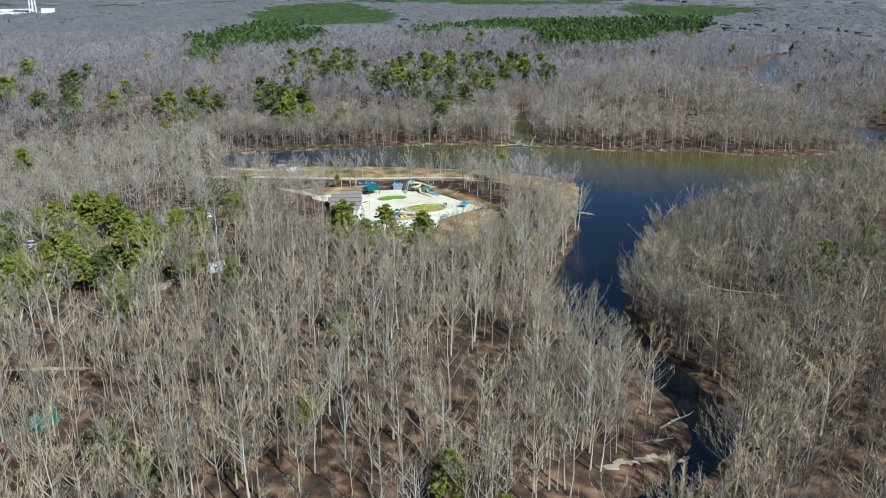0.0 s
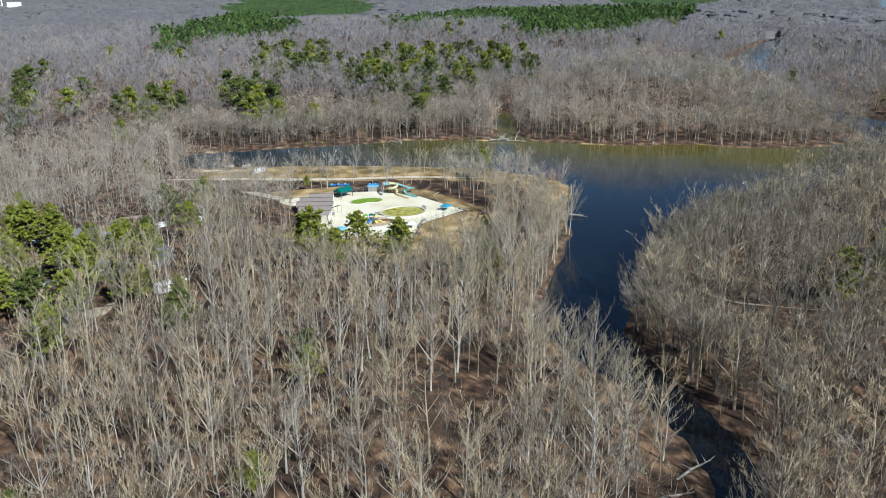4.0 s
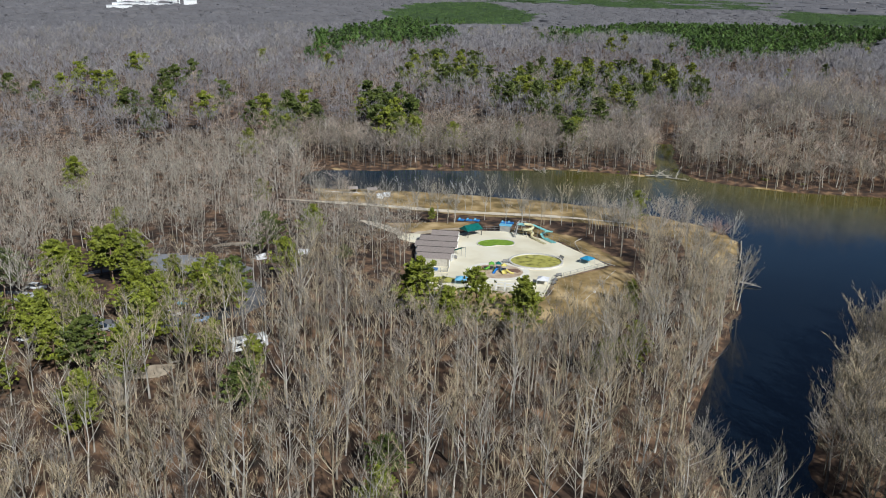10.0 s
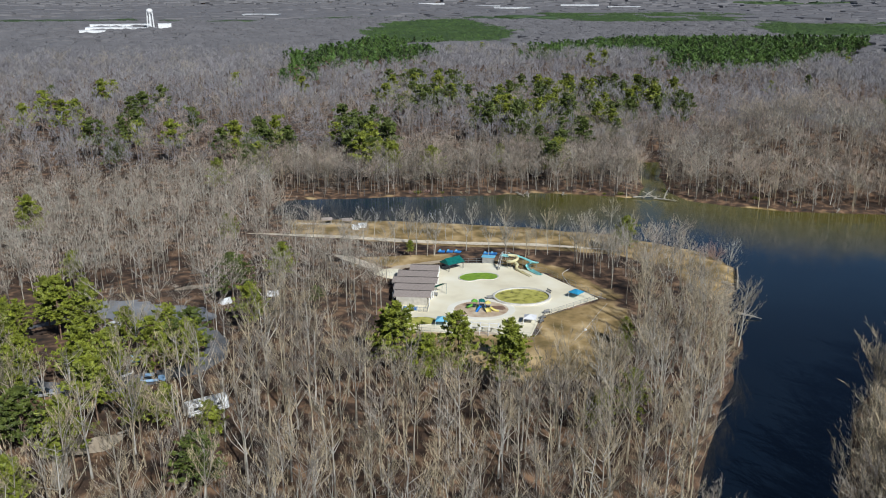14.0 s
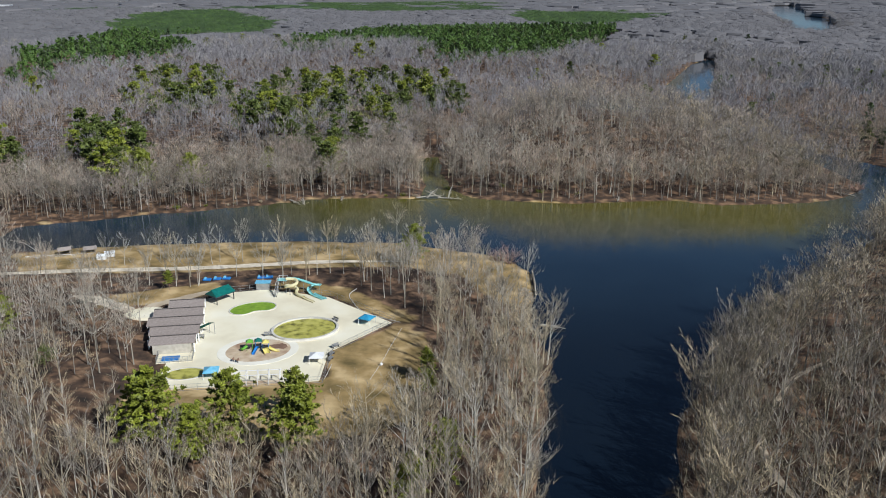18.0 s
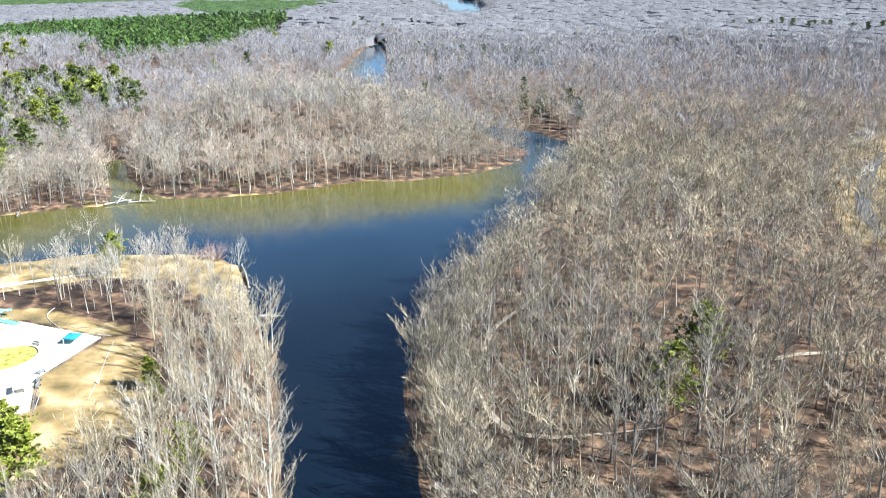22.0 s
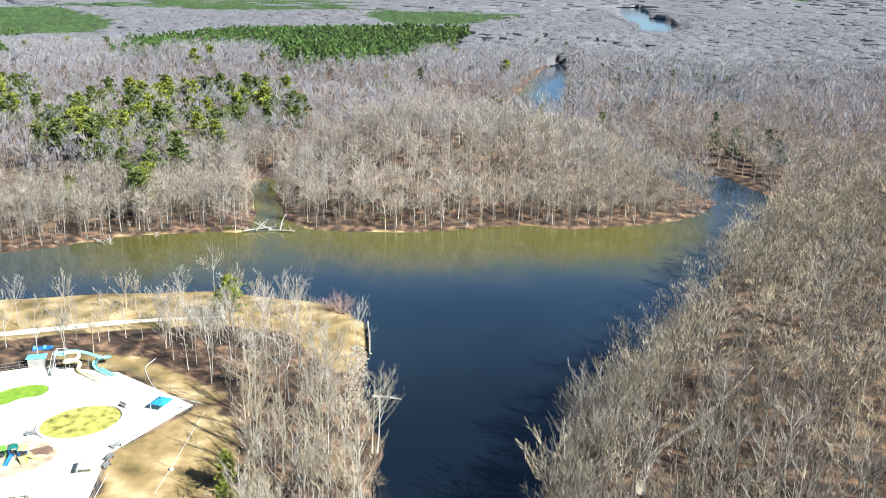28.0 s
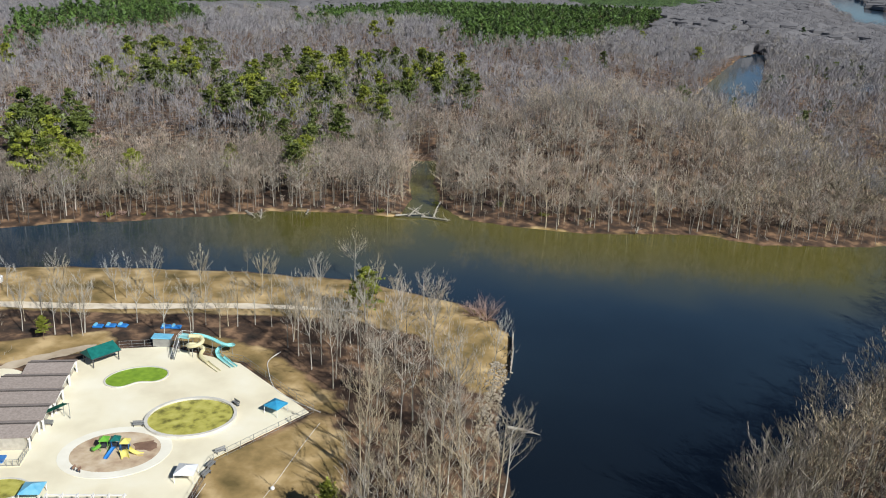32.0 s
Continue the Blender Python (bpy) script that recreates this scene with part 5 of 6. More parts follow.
shade_canopy(-34.6, -48.2, -20, BLUE_CLOTH, "bright blue fabric shade canopy near the deck's corner", 1.6)
shade_canopy(-60.2, -80.0, 15, SKY_CLOTH, "pale blue fabric shade canopy beside the small pool", 1.6)
shade_canopy(-40.8, -70.4, 10, WHITE_CLOTH, "white fabric shade canopy on the open deck", 1.6)
root = thing("shade_sail", (-69.6, -60.5, Z), "narrow dark green shade sail beside the bathhouse", "shade sail", turn=-30)
bm = bmesh.new()
vs = [bm.verts.new(p) for p in ((-0.9, -2.3, 2.2), (0.7, -2.0, 2.5), (0.9, 2.3, 2.9), (-0.6, 2.0, 2.6))]
bm.faces.new(vs)
bmesh.ops.solidify(bm, geom=bm.faces[:], thickness=0.05)
part("sail", bm, GREEN_CLOTH, root)
for p in ((-0.9, -2.3, 2.3), (0.7, -2.0, 2.6), (0.9, 2.3, 3.0), (-0.6, 2.0, 2.7)):
    part("pole", rods([((p[0], p[1], 0), p)], 0.06), GREY_METAL, root)


def playground():
    root = thing("play_structure", (-55.0, -66.0, Z), "colourful play structure with a blue slide, yellow slide and green roofs", "play structure", turn=20)
    root.scale = (0.85, 0.85, 0.7)
    decks = [(-2.2, 0.6, 1.3), (0, 0, 1.7), (1.8, -0.6, 1.3)]
    for x, y, h in decks:
        part("deck", boxed((1.5, 1.5, 0.12), (x, y, h), 0, 0.02), DARK, root)
        for u in (-0.7, 0.7):
            for v in (-0.7, 0.7):
                part("post", rods([((x + u, y + v, 0), (x + u, y + v, h + 1.5))], 0.06), GREEN if x < 0 else BLUE, root)
    for x, y, h, m in ((-2.2, 0.6, 2.9, GREEN), (0, 0, 3.3, TEAL_ROOF), (1.8, -0.6, 2.9, YELLOW)):
        bm = bmesh.new()
        bmesh.ops.create_cone(bm, cap_ends=True, segments=4, radius1=1.35, radius2=0.1, depth=0.9, matrix=Matrix.Translation((x, y, h + 0.3)) @ Matrix.Rotation(radians(45), 4, "Z"))
        part("roof", bm, m, root)
    part("yellow_slide", flume(spline([(2.4, -1.0, 1.4), (3.3, -1.6, 0.9), (4.4, -1.9, 0.4), (5.2, -1.9, 0.3)], 5), 0.5), YELLOW, root, "wide yellow slide")
    part("double_slide", flume(spline([(1.4, -1.3, 1.4), (1.9, -2.4, 0.8), (2.2, -3.4, 0.3)], 5), 0.75), YELLOW, root, "double yellow slide")
    part("blue_slide", flume(spline([(-0.2, -0.7, 1.8), (-0.9, -1.8, 1.0), (-1.5, -3.0, 0.35)], 5), 0.42), BLUE, root, "straight blue slide")
    part("green_slide", tube(spline([(-2.9, 0.3, 1.5), (-3.9, -0.4, 1.0), (-4.4, 0.6, 0.5)], 5), 0.4), GREEN, root, "green tube slide")
    part("climber", rods([((0.6 + 0.3 * k, 0.8, 0), (0.6 + 0.3 * k, 1.6, 1.6)) for k in range(4)], 0.04), WHITE, root, "white climbing bars")
    return root


playground()


def pergola():
    root = thing("pergola", (-51.0, -81.6, Z), "row of white open pergola frames along the deck's edge", "pergola", turn=13)
    for k in range(6):
        x = -5.5 + 2.2 * k
        for y in (-1.1, 1.1):
            part("post", boxed((0.14, 0.14, 2.3), (x, y, 1.15)), WHITE, root)
        part("cross_beam", boxed((0.12, 2.6, 0.16), (x, 0, 2.38)), WHITE, root)
    for y in (-1.1, 1.1):
        part("beam", boxed((11.6, 0.12, 0.16), (0, y, 2.22)), WHITE, root)
    part("deck_rug", boxed((10.5, 1.6, 0.03), (0, 0, 0.02)), SAND, root, "reddish brown floor strip")
    return root


pergola()


def fence(points, label, step=2.6, tall=1.5):
    root = thing("fence", (0, 0, 0), label, "fence", "fences round the splash park")
    for (x0, y0), (x1, y1) in zip(points, points[1:]):
        n = max(1, round(math.hypot(x1 - x0, y1 - y0) / step))
        for k in range(n):
            x, y = x0 + (x1 - x0) * k / n, y0 + (y1 - y0) * k / n
            z = height_at(x, y)
            part("post", rods([((x, y, z - 0.1), (x, y, max(z, Z - 0.1) + tall))], 0.04), GREY_METAL, root)
        za, zb = max(height_at(x0, y0), Z - 0.1), max(height_at(x1, y1), Z - 0.1)
        for h in (tall - 0.05, tall * 0.5, 0.15):
            part("rail", rods([((x0, y0, za + h), (x1, y1, zb + h))], 0.03), GREY_METAL, root)
    return root


fence([(-74, -32), (-65, -28.2), (-47.5, -31.7), (-28.2, -46.6)], "grey metal fence along the wooded side of the deck")
fence([(-28.2, -46.6), (-38.7, -65.2), (-37.2, -79.6), (-66, -87.3)], "grey metal fence between the deck and the lawn")
# Pale pipes lying on the grass beside the deck, and a marker ball.
for line, r in (([(-42, -26), (-43, -30), (-41.5, -34), (-38, -40), (-33, -43.6), (-27, -46.4)], 0.1), ([(-26, -50), (-26.6, -58), (-27.2, -68), (-28, -77)], 0.05), ([(-37.4, -71), (-37.2, -78)], 0.06)):
    pts = spline([(x, y, height_at(x, y) + r) for x, y in line], 5)
    tagged(part("drain_pipe", tube(pts, r, 6), KERB), "pale plastic pipe lying on the dry grass", "pipe", "pipes on the grass")
root = thing("marker_ball", (-27, -70, height_at(-27, -70)), "small white marker ball on the lawn", "ball")
bm = bmesh.new()
bmesh.ops.create_icosphere(bm, subdivisions=2, radius=0.35, matrix=Matrix.Translation((0, 0, 0.33)))
part("ball", bm, WHITE, root)
# Benches, loungers and signs on the deck.
for x, y, a in ((-70, -61.8, 10), (-42.4, -47.6, -35), (-55.4, -58.4, 20), (-38.6, -62.6, 50), (-38.4, -66.6, 80), (-38.1, -69, 80)):
    root = thing("bench", (x, y, Z), "small grey metal bench on the deck", "bench", "benches on the deck", turn=a)
    part("seat", boxed((1.8, 0.5, 0.06), (0, 0, 0.45)), GREY_METAL, root)
    part("backrest", boxed((1.8, 0.06, 0.4), (0, 0.26, 0.75)), GREY_METAL, root)
    for u in (-0.7, 0.7):
        part("leg", boxed((0.08, 0.45, 0.45), (u, 0, 0.22)), DARK, root)
for x, y in ((-58.3, -72.6), (-57.2, -72.9)):
    root = thing("spring_rider", (x, y, Z), "small dark spring rider on the sand", "spring rider", "spring riders")
    part("spring", rods([((0, 0, 0), (0, 0, 0.5))], 0.12), DARK, root)
    part("body", boxed((0.25, 0.8, 0.45), (0, 0, 0.7), 0, 0.08), MULCH, root)
# Blue paddle boats stored behind the deck.
for x, y, a in ((-83.5, -24, 10), (-81, -23.2, 12), (-78.6, -22.6, 5), (-69.5, -21, 20), (-67.4, -20.6, 15)):
    root = thing("paddle_boat", (x, y, height_at(x, y)), "blue plastic paddle boat lying under the trees", "boat", "paddle boats on land", turn=a)
    part("hull", boxed((2.2, 1.5, 0.45), (0, 0, 0.25), 0, 0.14), BLUE, root)
    part("seat", boxed((0.6, 1.2, 0.4), (-0.5, 0, 0.6), 0, 0.08), SKY_CLOTH, root, "pale blue seat")

# ---- the lake shore ----
tagged(part("lake_path", ribbon([(-152, -30), (-138, -26), (-118, -20.3), (-96, -14.4), (-83, -11), (-68, -7.6), (-52, -4), (-32, -1)], 3.3, 0.06), PATH), "pale dirt path along the lake", "path", kind="structure")
tagged(part("yard_path", ribbon([(-112, -41), (-104, -44), (-97, -47.5), (-91, -50)], 4.2, 0.07), PATH), "pale dirt path to the bathhouse yard", "path", kind="structure")
tagged(part("yard_path", ribbon([(-91, -48), (-88, -43), (-83, -37), (-79, -32)], 2.6, 0.07), DIRT), "dirt path past the bathhouse", "path", kind="structure")
for pts, w in (([(88, -34), (76, -48), (67, -57), (58, -65), (51, -78), (46, -89), (45, -100), (47, -109), (52, -113), (60, -115), (72, -117)], 1.3), ([(100, -101), (103, -102), (112, -102), (122, -104), (140, -107)], 1.2),
               ([(-95, -209), (-87, -206), (-78, -203)], 1.3)):
    tagged(part("woodland_track", ribbon(pts, w, 0.07), DIRT), "pale dirt track through the bare woods", "path", kind="structure")
rb = random.Random(15)
for k in range(7):
    f = k / 6
    x, y = 27 + 13 * f + rb.uniform(-0.8, 0.8), -207 + 7 * f + rb.uniform(-1, 1)
    size_of = rb.uniform(0.5, 1.15)
    edge = [(px_ + rb.uniform(-0.35, 0.35), py_ + rb.uniform(-0.35, 0.35)) for px_, py_ in oval(x, y, size_of * 1.5, size_of * 0.7, 30 + rb.uniform(-30, 30), 11)]
    z = height_at(x, y)
    tagged(part("sandbank", slab(edge, z - 0.8, z + 0.12), DIRT), "pale eroded sand bank beside the creek", "sandbank", "sand banks beside the creek", kind="structure")
root = thing("seawall", (0, 0, 0), "low timber seawall at the tip of the shore lawn", "seawall")
for a, b in (((3.2, -3.0), (4.2, -12.0)), ((4.2, -12.0), (4.5, -19.8))):
    d = math.hypot(b[0] - a[0], b[1] - a[1])
    part("plank_face", boxed((0.25, d, 1.6), ((a[0] + b[0]) / 2, (a[1] + b[1]) / 2, 0.3), math.degrees(math.atan2(b[1] - a[1], b[0] - a[0])) - 90), WOOD, root)
for k in range(8):
    part("pile", rods([((3.4 + 0.14 * k, -3.2 - 2.3 * k, -1), (3.4 + 0.14 * k, -3.2 - 2.3 * k, 1.25))], 0.13), WOOD, root)
# Pale rubble along the bank below the seawall.
rk = random.Random(21)
riprap = thing("riprap", (4, -30, 0), "strip of pale rubble stones along the bank", "rubble")
stones = []
for k in range(5):
    bm = bmesh.new()
    bmesh.ops.create_icosphere(bm, subdivisions=1, radius=0.5)
    for v in bm.verts:
        v.co *= rk.uniform(0.7, 1.15)
    me = bpy.data.meshes.new("stone")
    bm.to_mesh(me)
    bm.free()
    me.materials.append(STONE)
    stones.append(me)
for k in range(290):
    y = -17 - 30 * rk.random() ** 1.3
    x = float(np.interp(y, [-64, -40, -22, -3], [8, 4, 4, 3])) + rk.gauss(-1.9, 1.1)
    ob = new("stone", stones[k % 5])
    ob.parent = riprap
    s_ = rk.uniform(0.35, 1.0)
    ob.matrix_basis = Matrix.Translation((x - 4, y + 30, max(height_at(x, y), -0.15) + 0.08 * s_)) @ Matrix.Rotation(rk.uniform(0, 6.28), 4, "Z") @ Matrix.Diagonal((s_, s_ * rk.uniform(0.7, 1), s_ * 0.7, 1))
root = thing("dock", (-134.2, -8.2, 0), "long low pale timber dock at the lake's edge", "dock", turn=17)
for k in range(29):
    part("plank", boxed((0.68, 1.5, 0.08), (-10.1 + 0.72 * k, 0, 0.9)), WHITE, root)
for k in range(11):
    for y in (-0.7, 0.7):
        part("pile", rods([((-10.1 + 2.02 * k, y, -1), (-10.1 + 2.02 * k, y, 1.25))], 0.09), WOOD, root)
for y in (-0.7, 0.7):
    part("kerb_rail", boxed((21, 0.12, 0.14), (0, y, 1.05)), WHITE, root)
for x, y, a in ((-134.6, -6.2, 35), (-127.6, -4.2, 30)):
    root = thing("dock_shelter", (x, y, 0), "small open dock shelter under a grey pitched roof", "shelter", "shelters at the dock", turn=a)
    bm = bmesh.new()
    v = [bm.verts.new((u * 1.9, w * 1.5, 2.3 + (0.75 if w == 0 else 0))) for u in (-1, 1) for w in (-1, 0, 1)]
    for f in ((0, 3, 4, 1), (1, 4, 5, 2), (0, 1, 2), (5, 4, 3)):
        bm.faces.new([v[q] for q in f])
    part("roof", bm, SHINGLE, root, "grey shingle roof")
    part("floor", boxed((3.4, 2.6, 0.1), (0, 0, 0.85)), WOOD, root)
    for u in (-1.5, 1.5):
        for w in (-1.1, 1.1):
            part("post", rods([((u, w, -1), (u, w, 2.35))], 0.08), WOOD, root)
for x, y, a, s in ((-119.8, -7.4, 25, 0.85), (-120.6, -10.6, 12, 0.75)):
    root = thing("boat_shed", (x, y, height_at(x, y)), "small white storage shed beside the dock", "shed", "white sheds by the dock", turn=a)
    part("wall", boxed((3.2 * s, 2.2 * s, 1.1), (0, 0, 0.55)), WHITE, root)
    bm = bmesh.new()
    v = [bm.verts.new((u * 1.75 * s, w * 1.3 * s, 1.1 + (0.55 if w == 0 else 0))) for u in (-1, 1) for w in (-1, 0, 1)]
    for f in ((0, 3, 4, 1), (1, 4, 5, 2), (0, 1, 2), (5, 4, 3)):
        bm.faces.new([v[q] for q in f])
    part("roof", bm, WHITE_CLOTH, root, "pale metal roof")


def shrub(x, y, s, seed, mat, label, category="shrub"):
    r = random.Random(seed)
    b = Buffer()
    for _ in range(26):
        w = heading(r, r.uniform(0.3, 0.9))
        ln = s * r.uniform(0.6, 1.0)
        mid = w * ln * 0.6
        b.limb([Vector((0, 0, -0.2)), mid], [0.06 * s / 3, 0.02 * s / 3], 3, 0)
        for _ in range(12):
            b.spike(w * ln * r.uniform(0.35, 0.7), (w + heading(r, 0.4) * 0.9).normalized(), ln * r.uniform(0.25, 0.5), 0.07, 0, r.uniform(0, 3))
    v, t, k = b.arrays()
    ob = new("shrub", array_mesh("shrub", v, t, [mat]))
    ob.matrix_world = pose(x, y, height_at(x, y))
    return tagged(ob, label, category, "shrubs on the shore")


shrub(-3.5, 4.2, 7.6, 1, SHRUB, "bare reddish-brown shrub at the lawn's shore corner")
shrub(-6.5, 5.8, 5.2, 2, SHRUB, "bare reddish-brown shrub at the lawn's shore corner")
shrub(128, 112, 6.0, 3, SHRUB, "bare brownish shrub on the wooded point")
shrub(120, 104, 5.0, 4, BARK[2], "dark bare shrub on the wooded point")
rs = random.Random(9)
for k in range(34):
    x = -140 + 160 * rs.random()
    y = float(np.interp(x, [-147, -129, -97, -81, -62, -40, -29, 1, 20, 55, 100, 120], [32, 44, 60, 71, 76, 77, 98, 87, 84, 93, 99, 110])) + rs.uniform(1.5, 4)
    shrub(x, y, rs.uniform(1.2, 2.4), 30 + k, (SHRUB, BARK[1], NEEDLES[0])[k % 3], "low waterside brush on the far bank")


def fallen_tree(x, y, z, turn, length, seed, label, pitch=3.0):
    r = random.Random(seed)
    root = thing("fallen_tree", (x, y, z), label, "fallen tree", "bleached fallen trees on the shore", turn=turn)
    b = Buffer()
    tip = Vector((length, 0, length * math.sin(radians(pitch))))
    b.limb([Vector((0, 0, 0)), tip * 0.5 + Vector((0, 0.3, 0.1)), tip], [0.32, 0.22, 0.08], 6)
    for _ in range(12):
        q = tip * r.uniform(0.3, 0.95)
        w = heading(r, r.uniform(-0.05, 0.8))
        b.limb([q, q + w * length * r.uniform(0.12, 0.3)], [0.09, 0.02], 4)
    v, t, k = b.arrays()
    ob = new("trunk", array_mesh("trunk", v, t, [DEADWOOD]))
    ob.parent = root
    return root


for x, y, z, a, ln, sd, p in ((-42, 77, 0.5, 20, 11, 1, 2), (-34, 79, 0.2, -12, 10, 2, 2), (-38, 78, 0.3, 40, 5, 3, 40), (-30, 78.5, 0.2, 75, 5, 4, 62), (-33, 80, 0.2, 170, 6, 5, 20), (-84, 70, 0.5, -70, 9, 6, -2), (-88, 67, 0.5, -45, 8, 7, 0),
                              (-70, 74.5, 0.4, -80, 6, 8, 0), (6, -42, 0.8, -4, 6, 9, -5), (118, 108, 0.6, -30, 8, 10, -3), (70, 93, 0.6, -60, 7, 11, -3), (34, 88, 0.6, -100, 6, 12, -3), (30, -200, 0.6, 30, 10, 13, 2), (36, -192, 0.7, 50, 9, 14, 2)):
    fallen_tree(x, y, z, a, ln, sd, "bleached fallen tree lying in the shallow water", p)


# ---- the camp in the western woods ----
tagged(part("camp_road", ribbon([(-160, -150), (-142, -146), (-128, -150), (-112, -154), (-103, -150), (-97, -142), (-92, -130), (-97, -120), (-106, -116), (-118, -114), (-132, -118), (-142, -130), (-146, -142)], 5.2, 0.07), ASPHALT), "worn grey asphalt camp loop road", "road", kind="structure")
tagged(part("parking_pad", ribbon([(-141, -108), (-134, -111), (-124, -112), (-114, -110), (-106, -108)], 15, 0.14), GREY_LOT), "grey asphalt parking pad in the camp", "parking pad", kind="structure")
for pts, w in (([(-95, -166), (-89, -166), (-86, -160)], 4.5), ([(-131, -92), (-128, -86), (-122, -82)], 3.5), ([(-92, -168), (-84, -176)], 2.5)):
    tagged(part("camp_pad", ribbon(pts, w, 0.07), DIRT), "bare sandy camp pad", "camp pad", kind="structure")


def car(x, y, turn, paint, label):
    root = thing("car", (x, y, height_at(x, y) + 0.06), label, "car", "cars parked in the camp", turn=turn)
    bm = boxed((4.6, 1.8, 0.62), (0, 0, 0.62), 0, 0.14)
    body = part("body", bm, CAR_PAINTS[paint], root)
    bm = bmesh.new()
    lo, hi = [(-1.9, 0.92), (1.0, 0.92)], [(-1.45, 1.5), (0.35, 1.5)]
    vs = []
    for s in (-0.82, 0.82):
        vs.append([bm.verts.new((px_, s * (1 if z < 1.2 else 0.85), z)) for px_, z in (lo[0], lo[1], hi[1], hi[0])])
    bm.faces.new(vs[0])
    bm.faces.new(list(reversed(vs[1])))
    for k in range(4):
        bm.faces.new((vs[0][k], vs[1][k], vs[1][(k + 1) % 4], vs[0][(k + 1) % 4]))
    bmesh.ops.recalc_face_normals(bm, faces=bm.faces)
    part("cabin_glass", bm, GLASS_DARK, root, "dark tinted windows")
    part("roof", boxed((1.75, 1.36, 0.06), (-0.55, 0, 1.52), 0, 0.02), CAR_PAINTS[paint], root)
    for u in (-1.4, 1.4):
        for v in (-0.85, 0.85):
            wheel = part("wheel", rods([((u, v - 0.1, 0.33), (u, v + 0.1, 0.33))], 0.33, 14), TYRE, root)
            part("rim", rods([((u, v - 0.12, 0.33), (u, v + 0.12, 0.33))], 0.19, 10), GREY_METAL, wheel)
    for v in (-0.6, 0.6):
        part("headlight", boxed((0.06, 0.34, 0.14), (2.29, v, 0.7)), WHITE, root, "clear headlight")
        part("tail_light", boxed((0.06, 0.3, 0.14), (-2.29, v, 0.72)), CAR_PAINTS["maroon"], root, "red tail light")
    return root


for x, y, a, p in ((-141, -143, 15, "white"), (-117, -166, 20, "white"), (-113, -165, 25, "silver"), (-101, -144, 75, "white"), (-95, -142, 35, "blue"), (-114, -120, 10, "black"), (-119, -122, 20, "black"), (-121, -124, 70, "white"), (-101, -128, 15, "maroon"),
                   (-108, -156, 40, "silver"), (-136, -150, 80, "white")):
    car(x, y, a, p, f"{p} car parked on the camp road under the pines")


def trailer(x, y, turn, length, label):
    root = thing("camping_trailer", (x, y, height_at(x, y)), label, "trailer", "trailers in the camp", turn=turn)
    part("body", boxed((length, 2.4, 2.3), (0, 0, 1.65), 0, 0.18), WHITE, root)
    part("stripe", boxed((length * 0.9, 2.44, 0.2), (0, 0, 1.3)), GREY_METAL, root, "grey side stripe")
    for k in range(3):
        part("window", boxed((0.9, 2.46, 0.55), (-length * 0.3 + k * length * 0.28, 0, 1.95)), GLASS_DARK, root)
    part("door", boxed((0.7, 2.46, 1.7), (length * 0.42, 0, 1.45)), WHITE_CLOTH, root)
    part("roof_unit", boxed((0.9, 0.8, 0.3), (0.4, 0, 2.95), 0, 0.06), GREY_METAL, root, "air conditioner on the roof")
    for u in (-0.5, 0.5):
        for v in (-1.05, 1.05):
            part("wheel", rods([((u, v - 0.1, 0.34), (u, v + 0.1, 0.34))], 0.34, 12), TYRE, root)
    part("hitch", rods([((length / 2, 0.5, 0.5), (length / 2 + 1.2, 0, 0.45)), ((length / 2, -0.5, 0.5), (length / 2 + 1.2, 0, 0.45))], 0.06), DARK, root)
    return root


trailer(-79, -146.5, 55, 7.5, "long white camping trailer among bare trees")
trailer(-134, -123, 20, 6.0, "white camping trailer beside the loop road")


def tent(x, y, turn, mat, label, s=1.0):
    root = thing("tent", (x, y, height_at(x, y)), label, "tent", "tents in the camp", turn=turn)
    bm = bmesh.new()
    v = [bm.verts.new((a * 2.2 * s, b * 1.6 * s, 0 if b else 1.9 * s)) for a in (-1, 1) for b in (-1, 0, 1)]
    for f in ((0, 3, 4, 1), (1, 4, 5, 2), (0, 1, 2), (5, 4, 3)):
        bm.faces.new([v[q] for q in f])
    part("fly", bm, mat, root)
    part("ridge_pole", rods([((-2.4 * s, 0, 1.92 * s), (2.4 * s, 0, 1.92 * s))], 0.05), GREY_METAL, root)
    for a in (-2.3, 2.3):
        part("pole", rods([((a * s, 0, 0), (a * s, 0, 1.95 * s))], 0.05), GREY_METAL, root)
    return root


tent(-74, -224, 80, GREEN_CLOTH, "teal green tent with a ridge pole in the woods", 1.3)
tent(-106, -84, 30, WHITE_CLOTH, "white tent between the camp trees", 0.7)
tent(-112, -96, 70, WHITE_CLOTH, "white tent between the camp trees", 0.7)
tent(-104, -136, 50, SKY_CLOTH, "pale blue tent by the camp road", 0.65)
for x, y, a in ((-92, -165, 20), (-86, -160, 60), (-125, -88, 10), (-96, -160, 40)):
    root = thing("picnic_table", (x, y, height_at(x, y)), "weathered wooden picnic table in the camp", "table", "picnic tables in the camp", turn=a)
    for k in range(4):
        part("tabletop_board", boxed((1.8, 0.17, 0.04), (0, -0.27 + 0.18 * k, 0.75)), WOOD, root)
    for v in (-0.7, 0.7):
        part("seat_board", boxed((1.8, 0.26, 0.04), (0, v, 0.45)), WOOD, root)
    for u in (-0.6, 0.6):
        part("leg", rods([((u, -0.7, 0), (u, 0.3, 0.73)), ((u, 0.7, 0), (u, -0.3, 0.73))], 0.05), WOOD, root)

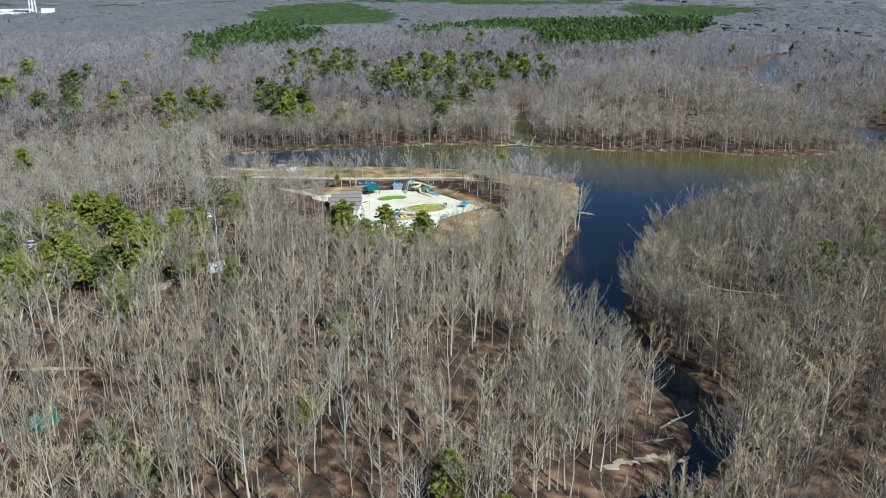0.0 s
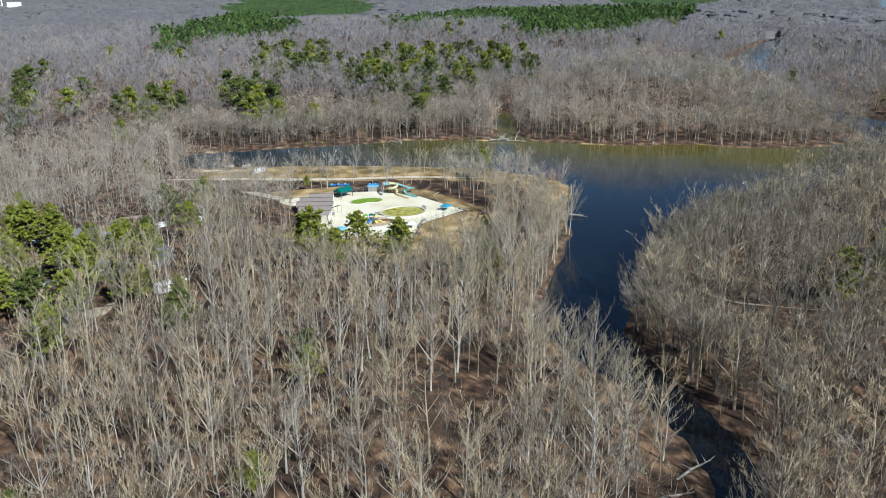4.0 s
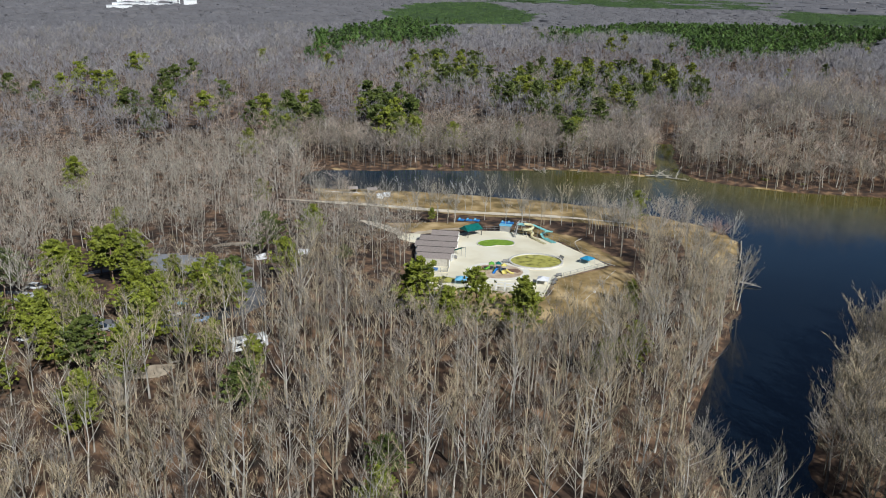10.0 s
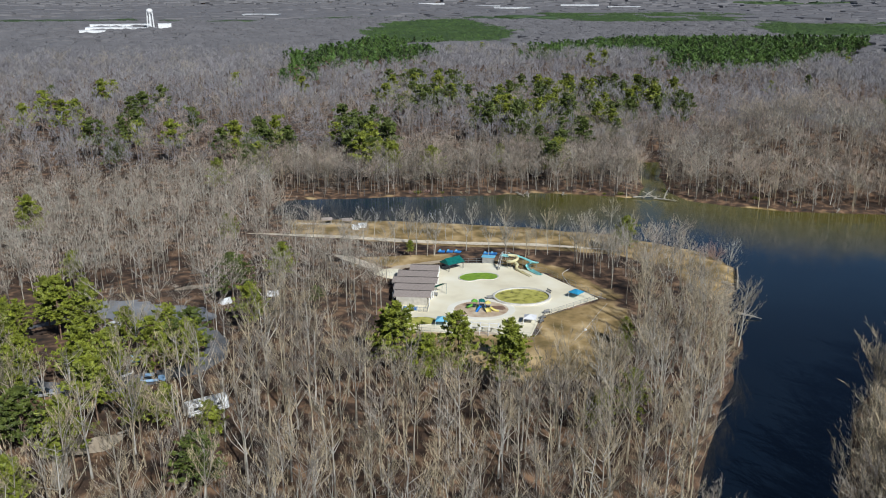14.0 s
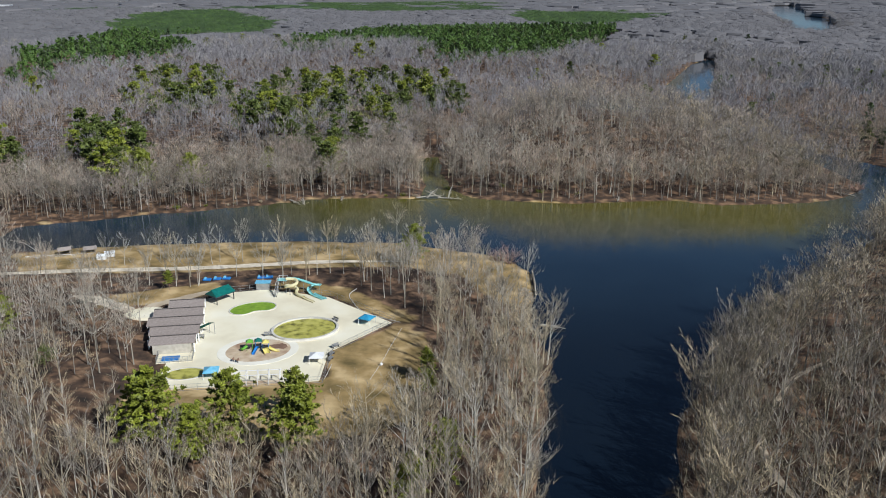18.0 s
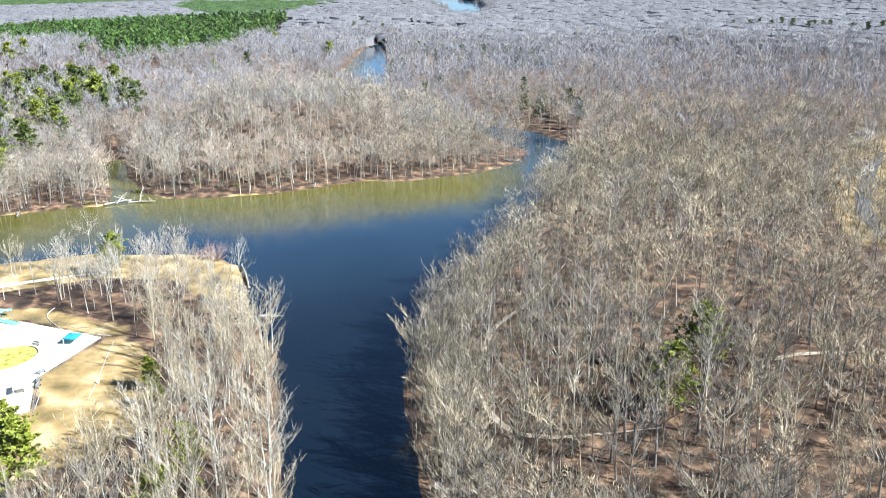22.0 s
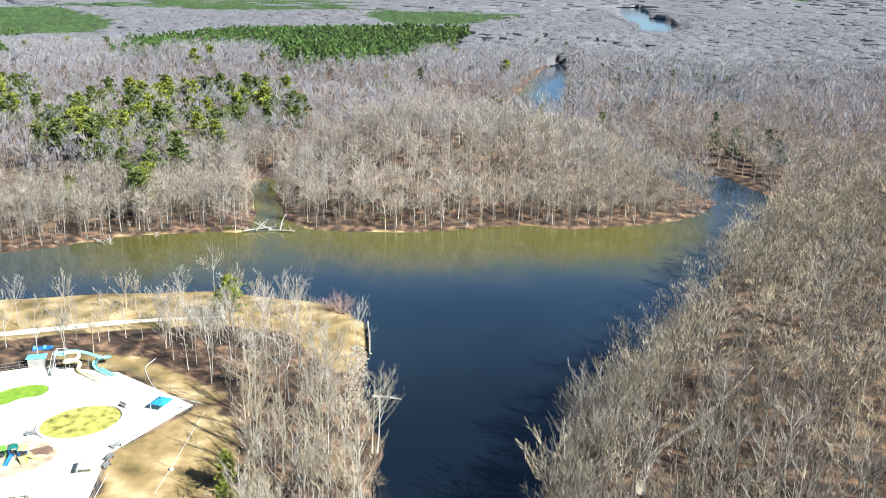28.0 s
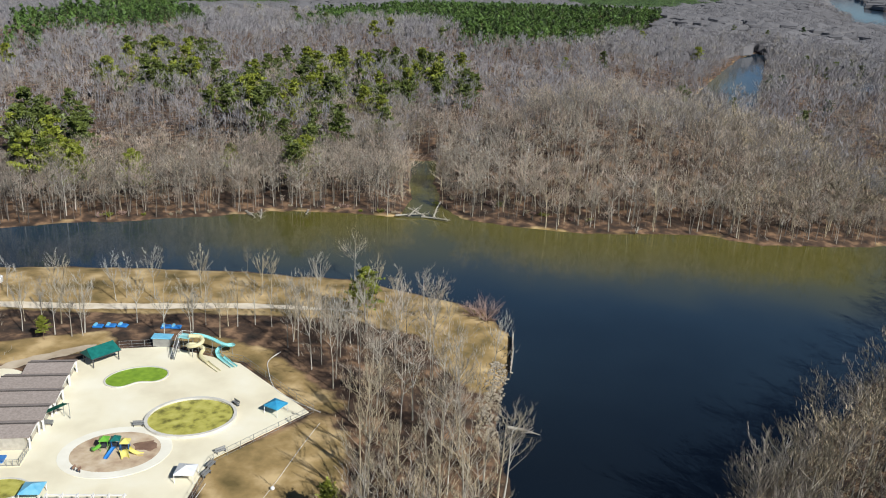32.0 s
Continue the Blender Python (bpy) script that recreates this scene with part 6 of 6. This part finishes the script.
# ---- houses and lot in the eastern woods ----
tagged(part("parking_lot", ribbon([(186, -38), (205, -8), (236, 28), (280, 70)], 5, 0.08), ASPHALT), "grey asphalt lot in the eastern clearing", "parking lot", kind="structure")


def house(x, y, turn, size, wall, label, category="house"):
    w, d, h = size
    root = thing("house", (x, y, height_at(x, y) - 0.2), label, category, turn=turn)
    part("wall", boxed((w, d, h), (0, 0, h / 2)), wall, root)
    bm = bmesh.new()
    v = [bm.verts.new((a * (w / 2 + 0.4), b * (d / 2 + 0.4), h + (d * 0.22 if b == 0 else -0.05))) for a in (-1, 1) for b in (-1, 0, 1)]
    for f in ((0, 3, 4, 1), (1, 4, 5, 2), (0, 1, 2), (5, 4, 3)):
        bm.faces.new([v[q] for q in f])
    part("roof", bm, SHINGLE if wall is not WHITE else WHITE_CLOTH, root)
    n = max(2, int(w / 4))
    for k in range(n):
        part("window", boxed((1.0, d + 0.06, 1.2), (-w / 2 + w * (k + 0.5) / n, 0, h * 0.55)), GLASS_DARK, root)
    return root


house(240, 38, 30, (13, 7, 2.8), KERB, "long pale grey house in the eastern clearing")
house(286, 92, 35, (14, 8, 3.0), KERB, "long pale grey house in the eastern clearing")

# ---- the plant and water tower on the western horizon ----
root = thing("factory", (-1032, 904, height_at(-1032, 904)), "long white industrial plant with flat roofs far off", "factory", turn=40)
root.scale = (0.8, 0.8, 0.8)
for x, y, w, d, h in ((-40, -20, 90, 40, 13), (30, 0, 70, 45, 11), (-20, 35, 120, 22, 17), (-70, -50, 50, 26, 9), (70, -40, 26, 20, 20)):
    hall = part("hall", boxed((w, d, h), (x, y, h / 2)), WHITE, root)
    part("roof", boxed((w + 1, d + 1, 0.6), (x, y, h + 0.3)), WHITE_CLOTH, hall)
root = thing("water_tower", (-994, 911, height_at(-994, 911)), "tall white water tower on slender legs", "water tower")
root.scale = (0.72, 0.72, 0.72)
bm = bmesh.new()
bmesh.ops.create_uvsphere(bm, u_segments=20, v_segments=12, radius=7.5, matrix=Matrix.Translation((0, 0, 50)) @ Matrix.Diagonal((1, 1, 0.75, 1)))
part("tank", bm, WHITE, root)
part("riser", rods([((0, 0, 0), (0, 0, 48))], 1.4, 10), WHITE, root)
for k in range(6):
    a = 6.2832 * k / 6
    part("leg", rods([((9 * math.cos(a), 9 * math.sin(a), 0), (6.5 * math.cos(a), 6.5 * math.sin(a), 48))], 0.8), WHITE, root)
for h in (16, 32):
    ringp = [((9 - h * 0.052) * math.cos(6.2832 * k / 6), (9 - h * 0.052) * math.sin(6.2832 * k / 6), h) for k in range(6)]
    part("ring_brace", rods(list(zip(ringp, ringp[1:] + ringp[:1])), 0.4), WHITE, root)
for x, y, w, d, h, a in ((-1290, 1680, 90, 40, 11, 20), (-1370, 1640, 50, 30, 9, 10), (-1000, 2900, 130, 50, 14, 10), (-1150, 3050, 90, 40, 12, 0), (-620, 3100, 120, 40, 12, 15), (-850, 3350, 150, 60, 14, 5), (-1500, 3300, 110, 50, 13, 30)):
    root = thing("warehouse", (x, y, height_at(x, y)), "low white warehouse far off among the woods", "warehouse", "far warehouses", turn=a)
    part("wall", boxed((w, d, h), (0, 0, h / 2)), WHITE, root)
    part("roof", boxed((w + 2, d + 2, 0.8), (0, 0, h + 0.4)), WHITE_CLOTH, root)
